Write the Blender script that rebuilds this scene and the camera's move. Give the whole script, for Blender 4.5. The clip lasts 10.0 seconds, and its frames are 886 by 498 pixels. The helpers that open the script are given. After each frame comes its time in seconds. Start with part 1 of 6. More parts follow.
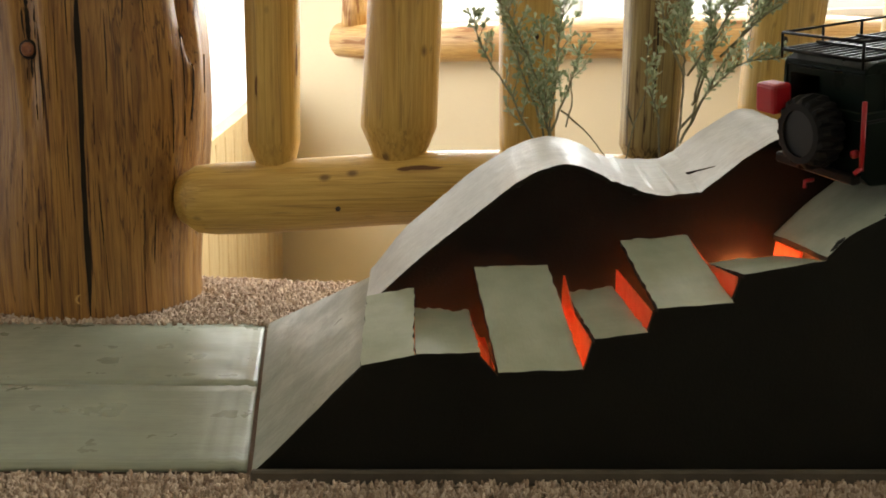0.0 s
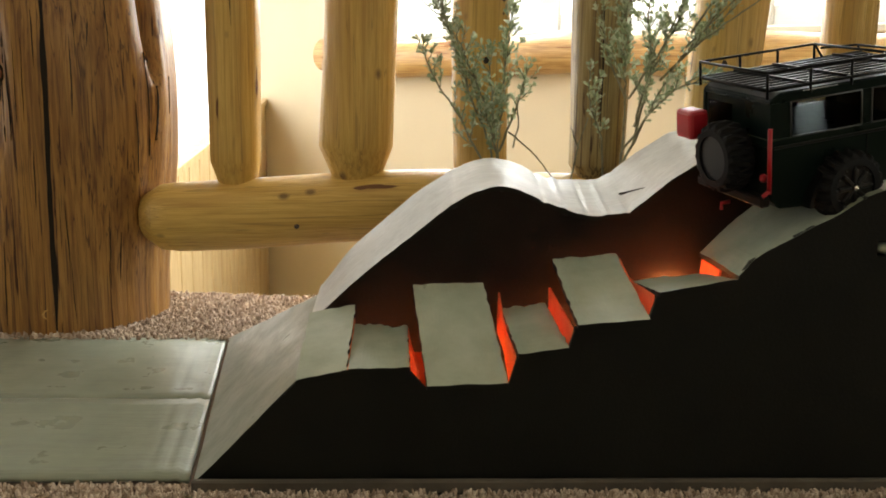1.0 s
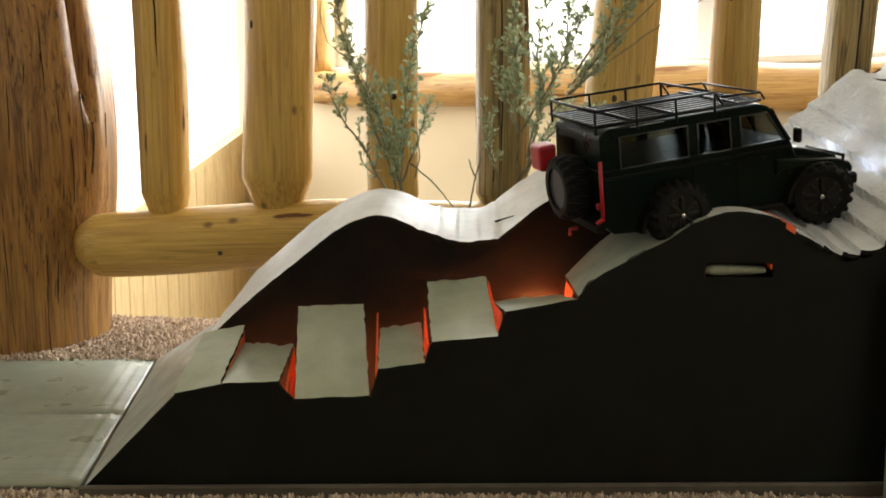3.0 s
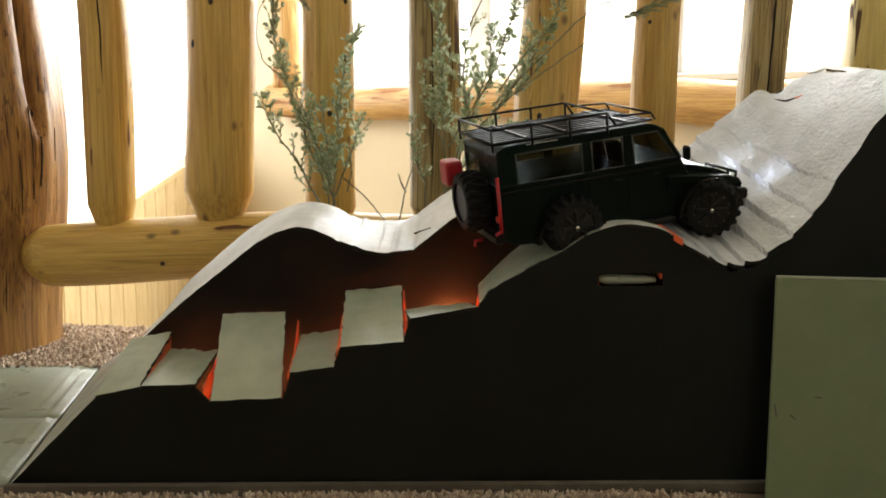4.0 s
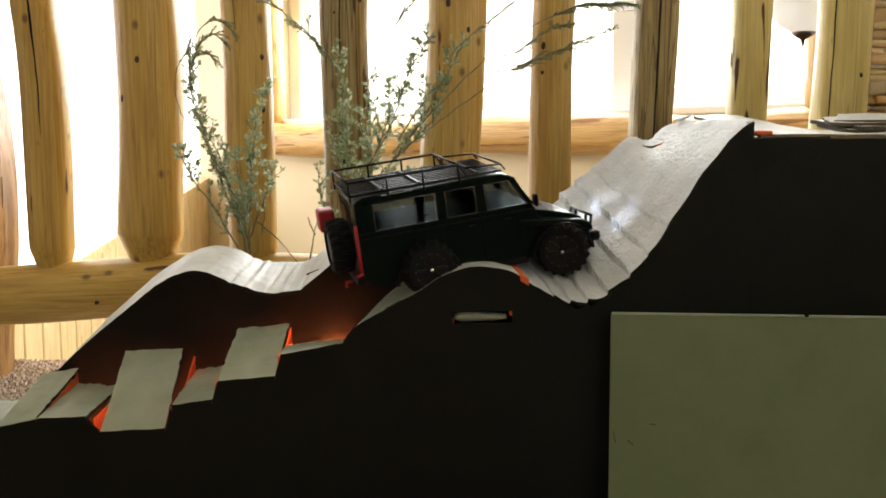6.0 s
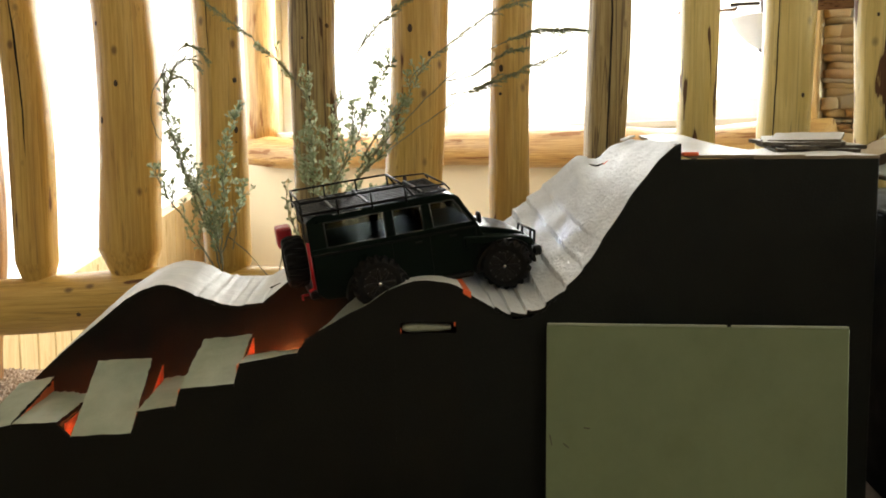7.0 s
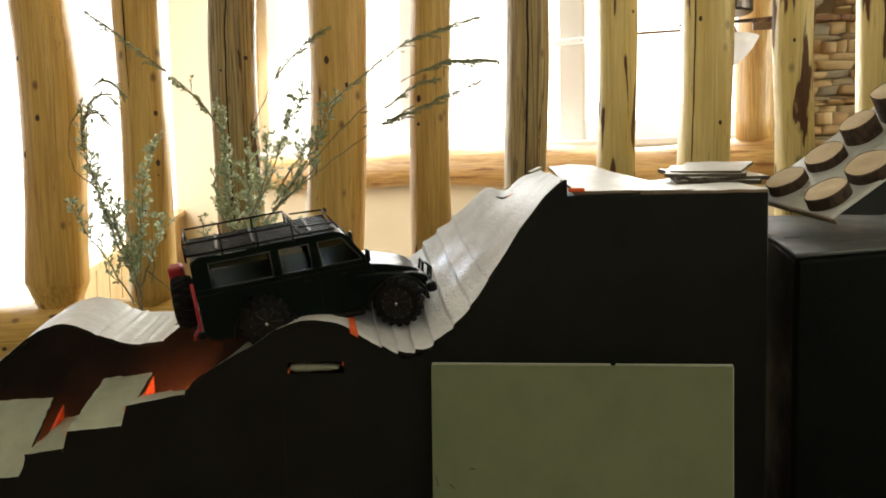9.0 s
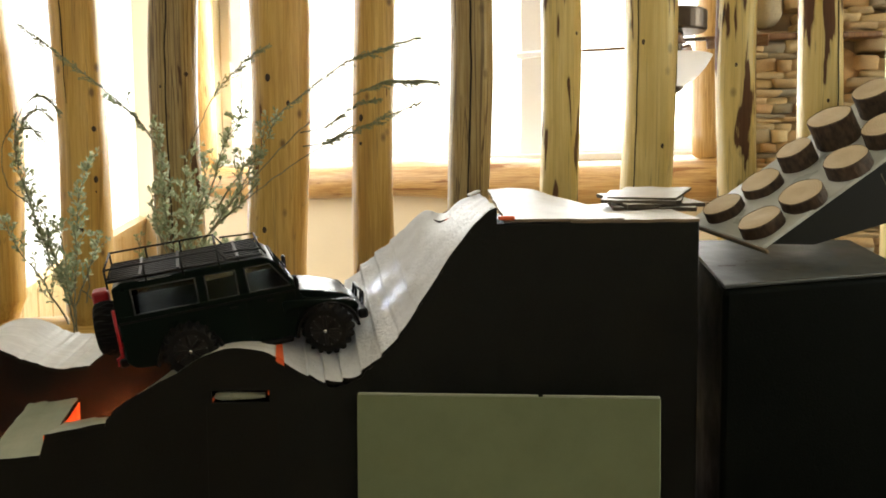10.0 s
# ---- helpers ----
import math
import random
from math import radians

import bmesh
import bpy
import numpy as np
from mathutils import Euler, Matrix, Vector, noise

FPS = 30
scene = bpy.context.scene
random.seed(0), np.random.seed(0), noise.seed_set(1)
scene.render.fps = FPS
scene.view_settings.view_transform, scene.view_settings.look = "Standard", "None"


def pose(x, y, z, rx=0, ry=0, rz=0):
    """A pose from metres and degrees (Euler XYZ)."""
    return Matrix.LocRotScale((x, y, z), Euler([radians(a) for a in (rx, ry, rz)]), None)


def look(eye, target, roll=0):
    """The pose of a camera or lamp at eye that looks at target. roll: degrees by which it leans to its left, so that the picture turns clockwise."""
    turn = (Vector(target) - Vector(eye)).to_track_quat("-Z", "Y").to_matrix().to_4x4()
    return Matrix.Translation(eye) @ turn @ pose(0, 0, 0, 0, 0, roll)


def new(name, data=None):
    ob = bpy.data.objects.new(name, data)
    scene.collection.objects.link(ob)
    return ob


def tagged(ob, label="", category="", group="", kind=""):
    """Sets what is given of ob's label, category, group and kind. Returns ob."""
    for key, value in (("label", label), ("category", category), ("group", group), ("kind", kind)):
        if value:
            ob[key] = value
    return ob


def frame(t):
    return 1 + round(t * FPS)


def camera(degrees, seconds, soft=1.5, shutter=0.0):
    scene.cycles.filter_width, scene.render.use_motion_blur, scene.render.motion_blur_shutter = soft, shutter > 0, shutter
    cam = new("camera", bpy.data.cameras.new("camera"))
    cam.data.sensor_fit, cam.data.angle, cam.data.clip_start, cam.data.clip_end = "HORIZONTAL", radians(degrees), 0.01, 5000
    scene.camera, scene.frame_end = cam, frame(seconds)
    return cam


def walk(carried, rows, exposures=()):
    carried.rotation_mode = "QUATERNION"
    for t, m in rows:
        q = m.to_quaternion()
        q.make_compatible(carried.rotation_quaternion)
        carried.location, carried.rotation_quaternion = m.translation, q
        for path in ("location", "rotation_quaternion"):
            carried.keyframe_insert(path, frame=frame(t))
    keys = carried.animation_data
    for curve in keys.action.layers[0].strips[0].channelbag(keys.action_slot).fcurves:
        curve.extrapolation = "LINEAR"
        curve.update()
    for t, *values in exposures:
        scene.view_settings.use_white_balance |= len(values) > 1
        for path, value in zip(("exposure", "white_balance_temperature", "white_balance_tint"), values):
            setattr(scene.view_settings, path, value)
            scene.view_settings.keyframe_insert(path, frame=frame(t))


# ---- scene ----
cam = camera(52.5, 10.0, 1.8)
PATH = [
    (0, (0.04, -0.006, 0.297), (-0.108, 1.952, -0.084), 1.0),
    (0.5, (0.068, -0.021, 0.307), (-0.069, 1.938, -0.073), 0.7),
    (1, (0.093, -0.034, 0.312), (-0.051, 1.928, -0.048), 0.9),
    (1.5, (0.121, -0.046, 0.316), (-0.028, 1.918, -0.033), 0.8),
    (2, (0.15, -0.06, 0.316), (0.031, 1.91, -0.01), 0.9),
    (3.3, (0.238, -0.099, 0.325), (0.063, 1.873, 0.041), 0.5),
    (3.5, (0.252, -0.106, 0.325), (0.094, 1.87, 0.055), 1.1),
    (4, (0.291, -0.128, 0.329), (0.151, 1.848, 0.053), 0.7),
    (4.5, (0.322, -0.149, 0.334), (0.173, 1.827, 0.068), 0.4),
    (5, (0.356, -0.171, 0.341), (0.219, 1.808, 0.083), -0.2),
    (5.5, (0.398, -0.183, 0.344), (0.222, 1.796, 0.119), -0.1),
    (6.8, (0.5, -0.227, 0.368), (0.309, 1.753, 0.159), -0.2),
    (7, (0.509, -0.24, 0.367), (0.309, 1.74, 0.168), -0.4),
    (7.5, (0.54, -0.236, 0.373), (0.352, 1.745, 0.173), -0.8),
    (8, (0.575, -0.224, 0.38), (0.369, 1.757, 0.196), -0.8),
    (8.5, (0.606, -0.218, 0.385), (0.401, 1.764, 0.211), -0.9),
    (9, (0.635, -0.217, 0.393), (0.41, 1.763, 0.218), -1.1),
    (9.5, (0.666, -0.209, 0.406), (0.448, 1.771, 0.231), -0.7),
    (10, (0.681, -0.198, 0.415), (0.509, 1.787, 0.248), -0.5),
]
# the clip's camera meters a little brighter once the windows leave the corner
walk(cam, [(t, look(eye, target, roll)) for t, eye, target, roll in PATH], ((0, -0.10, 6320, 9.5), (2, 0.09, 6300, 9.0), (5, 0.07, 6300, 9.0), (7.5, 0.03, 6400, 9.5), (10, 0.08, 6420, 9.5)))

# ---- world, windows' light ----
world = bpy.data.worlds.new("sky")
scene.world = world
world.use_nodes = True
wn = world.node_tree
sky = wn.nodes.new("ShaderNodeTexSky")
sky.sky_type = "NISHITA"
sky.sun_disc = False
sky.sun_elevation, sky.sun_rotation = radians(40), radians(20)
wn.links.new(sky.outputs["Color"], wn.nodes["Background"].inputs["Color"])
wn.nodes["Background"].inputs["Strength"].default_value = 0.12


def area_lamp(name, eye, target, sx, sy, watts, color):
    data = bpy.data.lights.new(name, "AREA")
    data.shape, data.size, data.size_y, data.energy, data.color = "RECTANGLE", sx, sy, watts, color
    ob = new(name, data)
    ob.matrix_world = look(eye, target)
    return ob


# great-room and stairwell window daylight; south and east fills with added, unseen windows
area_lamp("daylight_great_window", (0.50, 2.80, 1.10), (0.15, 1.2, 0.40), 1.9, 1.1, 85, (0.96, 0.98, 0.95))
area_lamp("daylight_stair_window", (-1.82, 2.2, 0.95), (-0.3, 1.1, 0.15), 1.2, 1.4, 33, (0.97, 0.98, 0.95))
area_lamp("daylight_loft_window", (1.6, -1.9, 1.25), (0.1, 0.9, 0.2), 1.0, 1.0, 0.2, (0.88, 0.98, 0.78))
area_lamp("daylight_east_window", (3.34, 1.22, 0.78), (1.0, 1.15, 0.45), 1.3, 0.85, 47, (0.96, 0.99, 0.84))


# ---- materials ----
def material(name, rough=0.6, metal=0.0, color=(0.5, 0.5, 0.5)):
    m = bpy.data.materials.new(name)
    m.use_nodes = True
    b = m.node_tree.nodes["Principled BSDF"]
    b.inputs["Base Color"].default_value = (*color, 1)
    b.inputs["Roughness"].default_value = rough
    b.inputs["Metallic"].default_value = metal
    return m


def node(m, kind, **values):
    n = m.node_tree.nodes.new(kind)
    for key, value in values.items():
        n.inputs[key.replace("_", " ")].default_value = value
    return n


def link(m, a, b):
    m.node_tree.links.new(a, b)


def bsdf(m):
    return m.node_tree.nodes["Principled BSDF"]


def coords(m, scale=(1, 1, 1), shift=True):
    """Object coordinates, scaled, and moved by the object's own random number."""
    tc = m.node_tree.nodes.new("ShaderNodeTexCoord")
    mp = m.node_tree.nodes.new("ShaderNodeMapping")
    mp.inputs["Scale"].default_value = scale
    link(m, tc.outputs["Object"], mp.inputs["Vector"])
    if shift:
        oi = m.node_tree.nodes.new("ShaderNodeObjectInfo")
        mul = m.node_tree.nodes.new("ShaderNodeMath")
        mul.operation = "MULTIPLY"
        mul.inputs[1].default_value = 37.0
        link(m, oi.outputs["Random"], mul.inputs[0])
        link(m, mul.outputs[0], mp.inputs["Location"])
    return mp.outputs["Vector"]


def ramp(m, fac, stops):
    r = m.node_tree.nodes.new("ShaderNodeValToRGB")
    r.color_ramp.elements[0].position, r.color_ramp.elements[0].color = stops[0][0], (*stops[0][1], 1)
    r.color_ramp.elements[1].position, r.color_ramp.elements[1].color = stops[-1][0], (*stops[-1][1], 1)
    for p, c in stops[1:-1]:
        r.color_ramp.elements.new(p).color = (*c, 1)
    link(m, fac, r.inputs["Fac"])
    return r.outputs["Color"]


def mix(m, fac, a, b, mode="MIX"):
    n = m.node_tree.nodes.new("ShaderNodeMix")
    n.data_type, n.blend_type = "RGBA", mode
    for sock, value in ((n.inputs["Factor"], fac), (n.inputs["A"], a), (n.inputs["B"], b)):
        if isinstance(value, (int, float)):
            sock.default_value = value
        elif isinstance(value, tuple):
            sock.default_value = (*value, 1)
        else:
            link(m, value, sock)
    return n.outputs["Result"]


def noise_tex(m, vec, scale, detail=4.0, rough=0.55, distort=0.0):
    n = node(m, "ShaderNodeTexNoise", Scale=scale, Detail=detail, Roughness=rough, Distortion=distort)
    link(m, vec, n.inputs["Vector"])
    return n.outputs["Fac"]


def bump(m, height, strength, distance):
    b = node(m, "ShaderNodeBump", Strength=strength, Distance=distance)
    link(m, height, b.inputs["Height"])
    link(m, b.outputs["Normal"], bsdf(m).inputs["Normal"])


def log_wood(name, light, mid, dark, streak, knots=0.5, rough=0.42, amount=0.62, checks=0.012, patch=(58, 58, 7.5)):
    """Peeled and oiled log: grain along local z, slivers of bark left on, checks, small knots."""
    m = material(name, rough)
    grain = noise_tex(m, coords(m, (260, 260, 9)), 1.0, 5, 0.62, 0.5)
    broad = noise_tex(m, coords(m, (34, 34, 5)), 1.0, 4, 0.55, 1.0)
    col = ramp(m, grain, [(0.30, dark), (0.45, mid), (0.60, light), (0.80, mid)])
    col = mix(m, ramp(m, broad, [(0.48, (0, 0, 0)), (0.72, (0.8, 0.8, 0.8))]), col, dark)
    st = noise_tex(m, coords(m, patch), 1.0, 3.5, 0.5, 0.25)
    bark_fac = ramp(m, st, [(amount, (0, 0, 0)), (amount + 0.016, (0.96, 0.96, 0.96))])
    # a paler rim of under-bark round each sliver
    col = mix(m, ramp(m, st, [(amount - 0.035, (0, 0, 0)), (amount, (0.35, 0.35, 0.35))]), col, tuple(0.5 * c + 0.5 * d for c, d in zip(dark, streak)))
    col = mix(m, bark_fac, col, mix(m, grain, streak, tuple(c * 1.8 for c in streak)))
    deep = 0.7 if checks > 0.014 else 0.35
    ck = noise_tex(m, coords(m, (130, 130, 0.9)), 1.0, 2, 0.4, 0.15)
    col = mix(m, ramp(m, ck, [(0.5 - checks, (0, 0, 0)), (0.5 - checks * 0.3, (deep,) * 3), (0.5 + checks * 0.3, (deep,) * 3), (0.5 + checks, (0, 0, 0))]), col, streak)
    kn = node(m, "ShaderNodeTexVoronoi", Scale=1.0, Randomness=1.0)
    link(m, coords(m, (26, 26, 17)), kn.inputs["Vector"])
    col = mix(m, ramp(m, kn.outputs["Distance"], [(0.06, (knots,) * 3), (0.15, (0, 0, 0))]), col, streak)
    link(m, col, bsdf(m).inputs["Base Color"])
    gloss = ramp(m, broad, [(0.3, (rough - 0.1,) * 3), (0.8, (rough + 0.18,) * 3)])
    link(m, mix(m, bark_fac, gloss, (0.9, 0.9, 0.9)), bsdf(m).inputs["Roughness"])
    bump(m, grain, 0.45, 0.002)
    bsdf(m).inputs["Coat Weight"].default_value = 0.06
    bsdf(m).inputs["Coat Roughness"].default_value = 0.3
    return m


WOOD = log_wood("peeled_log", (0.80, 0.64, 0.25), (0.74, 0.57, 0.19), (0.65, 0.49, 0.155), (0.075, 0.030, 0.013), 0.5, 0.42, 0.585)
WOOD_BARKY = log_wood("bark_patched_log", (0.80, 0.645, 0.255), (0.74, 0.575, 0.195), (0.66, 0.50, 0.16), (0.070, 0.026, 0.011), 0.6, 0.42, 0.545)
WOOD_OLD = log_wood("old_post_log", (0.41, 0.215, 0.050), (0.295, 0.140, 0.032), (0.135, 0.056, 0.0135), (0.040, 0.014, 0.006), 0.2, 0.45, 0.665, 0.016, (190, 190, 5))
WOOD_RED = log_wood("red_knot_wood", (0.36, 0.13, 0.045), (0.27, 0.09, 0.03), (0.16, 0.05, 0.018), (0.05, 0.018, 0.008), 0.2, 0.5, 0.66)
WOOD_CLEAN = log_wood("clean_peeled_log", (0.71, 0.475, 0.132), (0.615, 0.385, 0.090), (0.50, 0.285, 0.066), (0.10, 0.040, 0.015), 0.75, 0.42, 0.69)
WOOD_GREY = log_wood("weathered_log", (0.48, 0.37, 0.16), (0.36, 0.255, 0.10), (0.21, 0.14, 0.053), (0.06, 0.030, 0.014), 0.5, 0.5, 0.66, 0.035)
WOOD_TRIM = log_wood("trim_log", (0.64, 0.42, 0.15), (0.53, 0.31, 0.10), (0.38, 0.20, 0.058), (0.20, 0.09, 0.03), 0.1, 0.42, 0.64, 0.012, (40, 40, 5))
BARK = material("bark", 0.85)
link(BARK, ramp(BARK, noise_tex(BARK, coords(BARK, (1, 1, 0.5)), 160, 5), [(0.3, (0.025, 0.016, 0.01)), (0.7, (0.10, 0.065, 0.042))]), bsdf(BARK).inputs["Base Color"])
bump(BARK, noise_tex(BARK, coords(BARK, (1, 1, 0.4)), 220, 5), 0.8, 0.002)
CRACK = material("crack", 0.9, 0, (0.012, 0.007, 0.004))


def painted_card(name, color, stain, rough=0.45, relief=0.25, woven=False, specks=0.25, strokes=0.0):
    """Brush-painted cardboard: flutes that show through, smears of paint, scuffs."""
    m = material(name, rough)
    big = noise_tex(m, coords(m), 22, 4, 0.6)
    fine = noise_tex(m, coords(m, (1, 0.12, 1)), 420, 3, 0.6)
    spots = noise_tex(m, coords(m), 190, 2, 0.5)
    col = mix(m, ramp(m, big, [(0.35, (0, 0, 0)), (0.75, (1, 1, 1))]), color, stain)
    col = mix(m, ramp(m, spots, [(0.80, (0, 0, 0)), (0.90, (specks,) * 3)]), col, tuple(c * 0.45 for c in color))
    height = mix(m, 0.5, fine, big)
    if strokes:
        # thin paint drawn along the lane: the brush's streaks
        brush = noise_tex(m, coords(m, (0.06, 1, 0.5)), 300, 4, 0.65)
        col = mix(m, ramp(m, brush, [(0.40, (strokes,) * 3), (0.58, (0, 0, 0))]), col, tuple(c * 0.55 for c in stain))
        height = mix(m, 0.6, height, brush)
    link(m, col, bsdf(m).inputs["Base Color"])
    link(m, ramp(m, big, [(0.3, (rough - 0.12,) * 3), (0.8, (min(rough + 0.2, 1),) * 3)]), bsdf(m).inputs["Roughness"])
    if woven:
        # gauze pressed into the paint: threads both ways
        threads = mix(m, 0.5, noise_tex(m, coords(m, (0.05, 1, 1)), 330, 2, 0.5), noise_tex(m, coords(m, (1, 0.05, 0.6)), 330, 2, 0.5))
        height = mix(m, 0.6, mix(m, 0.5, height, threads), noise_tex(m, coords(m), 210, 3, 0.6))
    bump(m, height, relief, 0.0040 if woven else 0.0015)
    return m


CARD = painted_card("grey_white_card", (0.80, 0.815, 0.815), (0.66, 0.675, 0.67), 0.5, 0.35, strokes=0.22)
CHUTE = painted_card("rough_chute_paper", (0.74, 0.775, 0.82), (0.57, 0.60, 0.63), 0.6, 1.0, True)
RAMP_CARD = painted_card("ramp_card", (0.37, 0.39, 0.33), (0.30, 0.32, 0.265), 0.38, 0.35, specks=0.0, strokes=0.35)
GLUE_CARD = painted_card("glue_smeared_card", (0.42, 0.45, 0.42), (0.58, 0.60, 0.57), 0.35, 0.4)
PLANK = painted_card("pale_plank_card", (0.39, 0.435, 0.335), (0.27, 0.31, 0.225), 0.40, 0.35, specks=0.1)
PANEL = painted_card("sage_grey_card", (0.170, 0.216, 0.116), (0.150, 0.190, 0.100), 0.55, 0.2)
MAT_CARD = painted_card("floor_card", (0.31, 0.345, 0.265), (0.26, 0.29, 0.22), 0.34, 0.25, False, 0.0, 0.3)
BLACK = painted_card("black_card", (0.0068, 0.0070, 0.0054), (0.0120, 0.0122, 0.0095), 0.6, 0.4)
BOX_BLACK = painted_card("grey_black_card", (0.0062, 0.0072, 0.0060), (0.0125, 0.0138, 0.0115), 0.6, 0.4)
# low box's greenish black, darkened so that its shade is in the colour
SHADED_GREEN_BLACK = painted_card("shaded_green_black_card", (0.0022, 0.0030, 0.0022), (0.0040, 0.0048, 0.0036), 0.6, 0.4)
INNER = painted_card("charcoal_card", (0.0085, 0.0072, 0.0066), (0.017, 0.0135, 0.0118), 0.7, 0.5)
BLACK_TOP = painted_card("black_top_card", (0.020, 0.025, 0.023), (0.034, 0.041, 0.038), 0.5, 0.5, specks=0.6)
ORANGE = painted_card("orange_paint", (0.88, 0.15, 0.035), (0.74, 0.10, 0.022), 0.5, 0.2)
KRAFT_DARK = painted_card("dirty_card_edge", (0.10, 0.085, 0.065), (0.06, 0.05, 0.038), 0.8, 0.4)
KRAFT = painted_card("kraft_edge", (0.22, 0.17, 0.11), (0.12, 0.09, 0.06), 0.85, 0.4)

bsdf(INNER).inputs["Specular IOR Level"].default_value = 0.08
bsdf(BLACK).inputs["Specular IOR Level"].default_value = 0.14
bsdf(BOX_BLACK).inputs["Specular IOR Level"].default_value = 0.14
bsdf(SHADED_GREEN_BLACK).inputs["Specular IOR Level"].default_value = 0.02

FILM = material("orange_film", 0.5)
film_col = mix(FILM, ramp(FILM, noise_tex(FILM, coords(FILM), 120, 3), [(0.35, (0, 0, 0)), (0.75, (1, 1, 1))]), (0.96, 0.36, 0.17), (0.88, 0.26, 0.11))
link(FILM, film_col, bsdf(FILM).inputs["Base Color"])
ft = FILM.node_tree.nodes.new("ShaderNodeBsdfTranslucent")
link(FILM, film_col, ft.inputs["Color"])
fm = FILM.node_tree.nodes.new("ShaderNodeMixShader")
fm.inputs[0].default_value = 0.65
link(FILM, bsdf(FILM).outputs[0], fm.inputs[1])
link(FILM, ft.outputs[0], fm.inputs[2])
link(FILM, fm.outputs[0], FILM.node_tree.nodes["Material Output"].inputs["Surface"])

LED = material("orange_led", 0.4, 0, (1.0, 0.25, 0.05))
bsdf(LED).inputs["Emission Color"].default_value = (1.0, 0.27, 0.07, 1)
bsdf(LED).inputs["Emission Strength"].default_value = 95
HEADLIGHT = material("headlight", 0.1, 0, (0.9, 0.95, 1.0))
bsdf(HEADLIGHT).inputs["Emission Color"].default_value = (0.85, 0.9, 1.0, 1)
bsdf(HEADLIGHT).inputs["Emission Strength"].default_value = 12
SKY_WHITE = material("bright_sky", 1.0, 0, (0.8, 0.8, 0.8))
bsdf(SKY_WHITE).inputs["Emission Color"].default_value = (1.0, 0.985, 0.95, 1)
bsdf(SKY_WHITE).inputs["Emission Strength"].default_value = 1.6


def plaster(name, color):
    m = material(name, 0.85)
    f1 = noise_tex(m, coords(m, shift=False), 3, 3)
    link(m, mix(m, ramp(m, f1, [(0.3, (0, 0, 0)), (0.7, (1, 1, 1))]), color, tuple(c * 0.92 for c in color)), bsdf(m).inputs["Base Color"])
    bump(m, noise_tex(m, coords(m, shift=False), 90, 4), 0.15, 0.003)
    return m


CREAM = plaster("cream_plaster", (0.76, 0.67, 0.47))
WHITE = plaster("white_paint", (0.85, 0.865, 0.865))
# backlit white sash: its shade is put into this greyer colour
SASH = plaster("shaded_sash_white", (0.70, 0.68, 0.63))
CEIL = plaster("ceiling_paint", (0.75, 0.70, 0.60))
TONGUE = log_wood("pine_board", (0.82, 0.64, 0.36), (0.75, 0.56, 0.29), (0.66, 0.46, 0.22), (0.42, 0.24, 0.09), 0.3, 0.4, 0.72)
CARPET = material("carpet_pile", 1.0)
cn = noise_tex(CARPET, coords(CARPET, shift=False), 260, 3, 0.7)
cb = noise_tex(CARPET, coords(CARPET, shift=False), 9, 3)
link(CARPET, mix(CARPET, cb, ramp(CARPET, cn, [(0.3, (0.10, 0.066, 0.043)), (0.5, (0.22, 0.155, 0.11)), (0.7, (0.36, 0.28, 0.21))]), (0.20, 0.14, 0.10)), bsdf(CARPET).inputs["Base Color"])
bump(CARPET, cn, 0.8, 0.004)
LEAF = material("sage_leaf", 0.7)
gi = LEAF.node_tree.nodes.new("ShaderNodeNewGeometry")
leaf_col = ramp(LEAF, gi.outputs["Random Per Island"], [(0.0, (0.24, 0.30, 0.16)), (0.5, (0.42, 0.48, 0.30)), (1.0, (0.60, 0.65, 0.47))])
link(LEAF, leaf_col, bsdf(LEAF).inputs["Base Color"])
tl = LEAF.node_tree.nodes.new("ShaderNodeBsdfTranslucent")
link(LEAF, leaf_col, tl.inputs["Color"])
ms = LEAF.node_tree.nodes.new("ShaderNodeMixShader")
ms.inputs[0].default_value = 0.5
link(LEAF, bsdf(LEAF).outputs[0], ms.inputs[1])
link(LEAF, tl.outputs[0], ms.inputs[2])
link(LEAF, ms.outputs[0], LEAF.node_tree.nodes["Material Output"].inputs["Surface"])
STEM = material("sage_stem", 0.8)
link(STEM, ramp(STEM, noise_tex(STEM, coords(STEM), 90), [(0.3, (0.15, 0.14, 0.085)), (0.7, (0.32, 0.31, 0.20))]), bsdf(STEM).inputs["Base Color"])

SEED = material("dry_seed_head", 0.8)
gs = SEED.node_tree.nodes.new("ShaderNodeNewGeometry")
link(SEED, ramp(SEED, gs.outputs["Random Per Island"], [(0.0, (0.15, 0.18, 0.09)), (0.6, (0.27, 0.30, 0.16)), (1.0, (0.42, 0.40, 0.21))]), bsdf(SEED).inputs["Base Color"])
st_l = SEED.node_tree.nodes.new("ShaderNodeBsdfTranslucent")
st_l.inputs["Color"].default_value = (0.30, 0.33, 0.18, 1)
st_m = SEED.node_tree.nodes.new("ShaderNodeMixShader")
st_m.inputs[0].default_value = 0.3
link(SEED, bsdf(SEED).outputs[0], st_m.inputs[1])
link(SEED, st_l.outputs[0], st_m.inputs[2])
link(SEED, st_m.outputs[0], SEED.node_tree.nodes["Material Output"].inputs["Surface"])

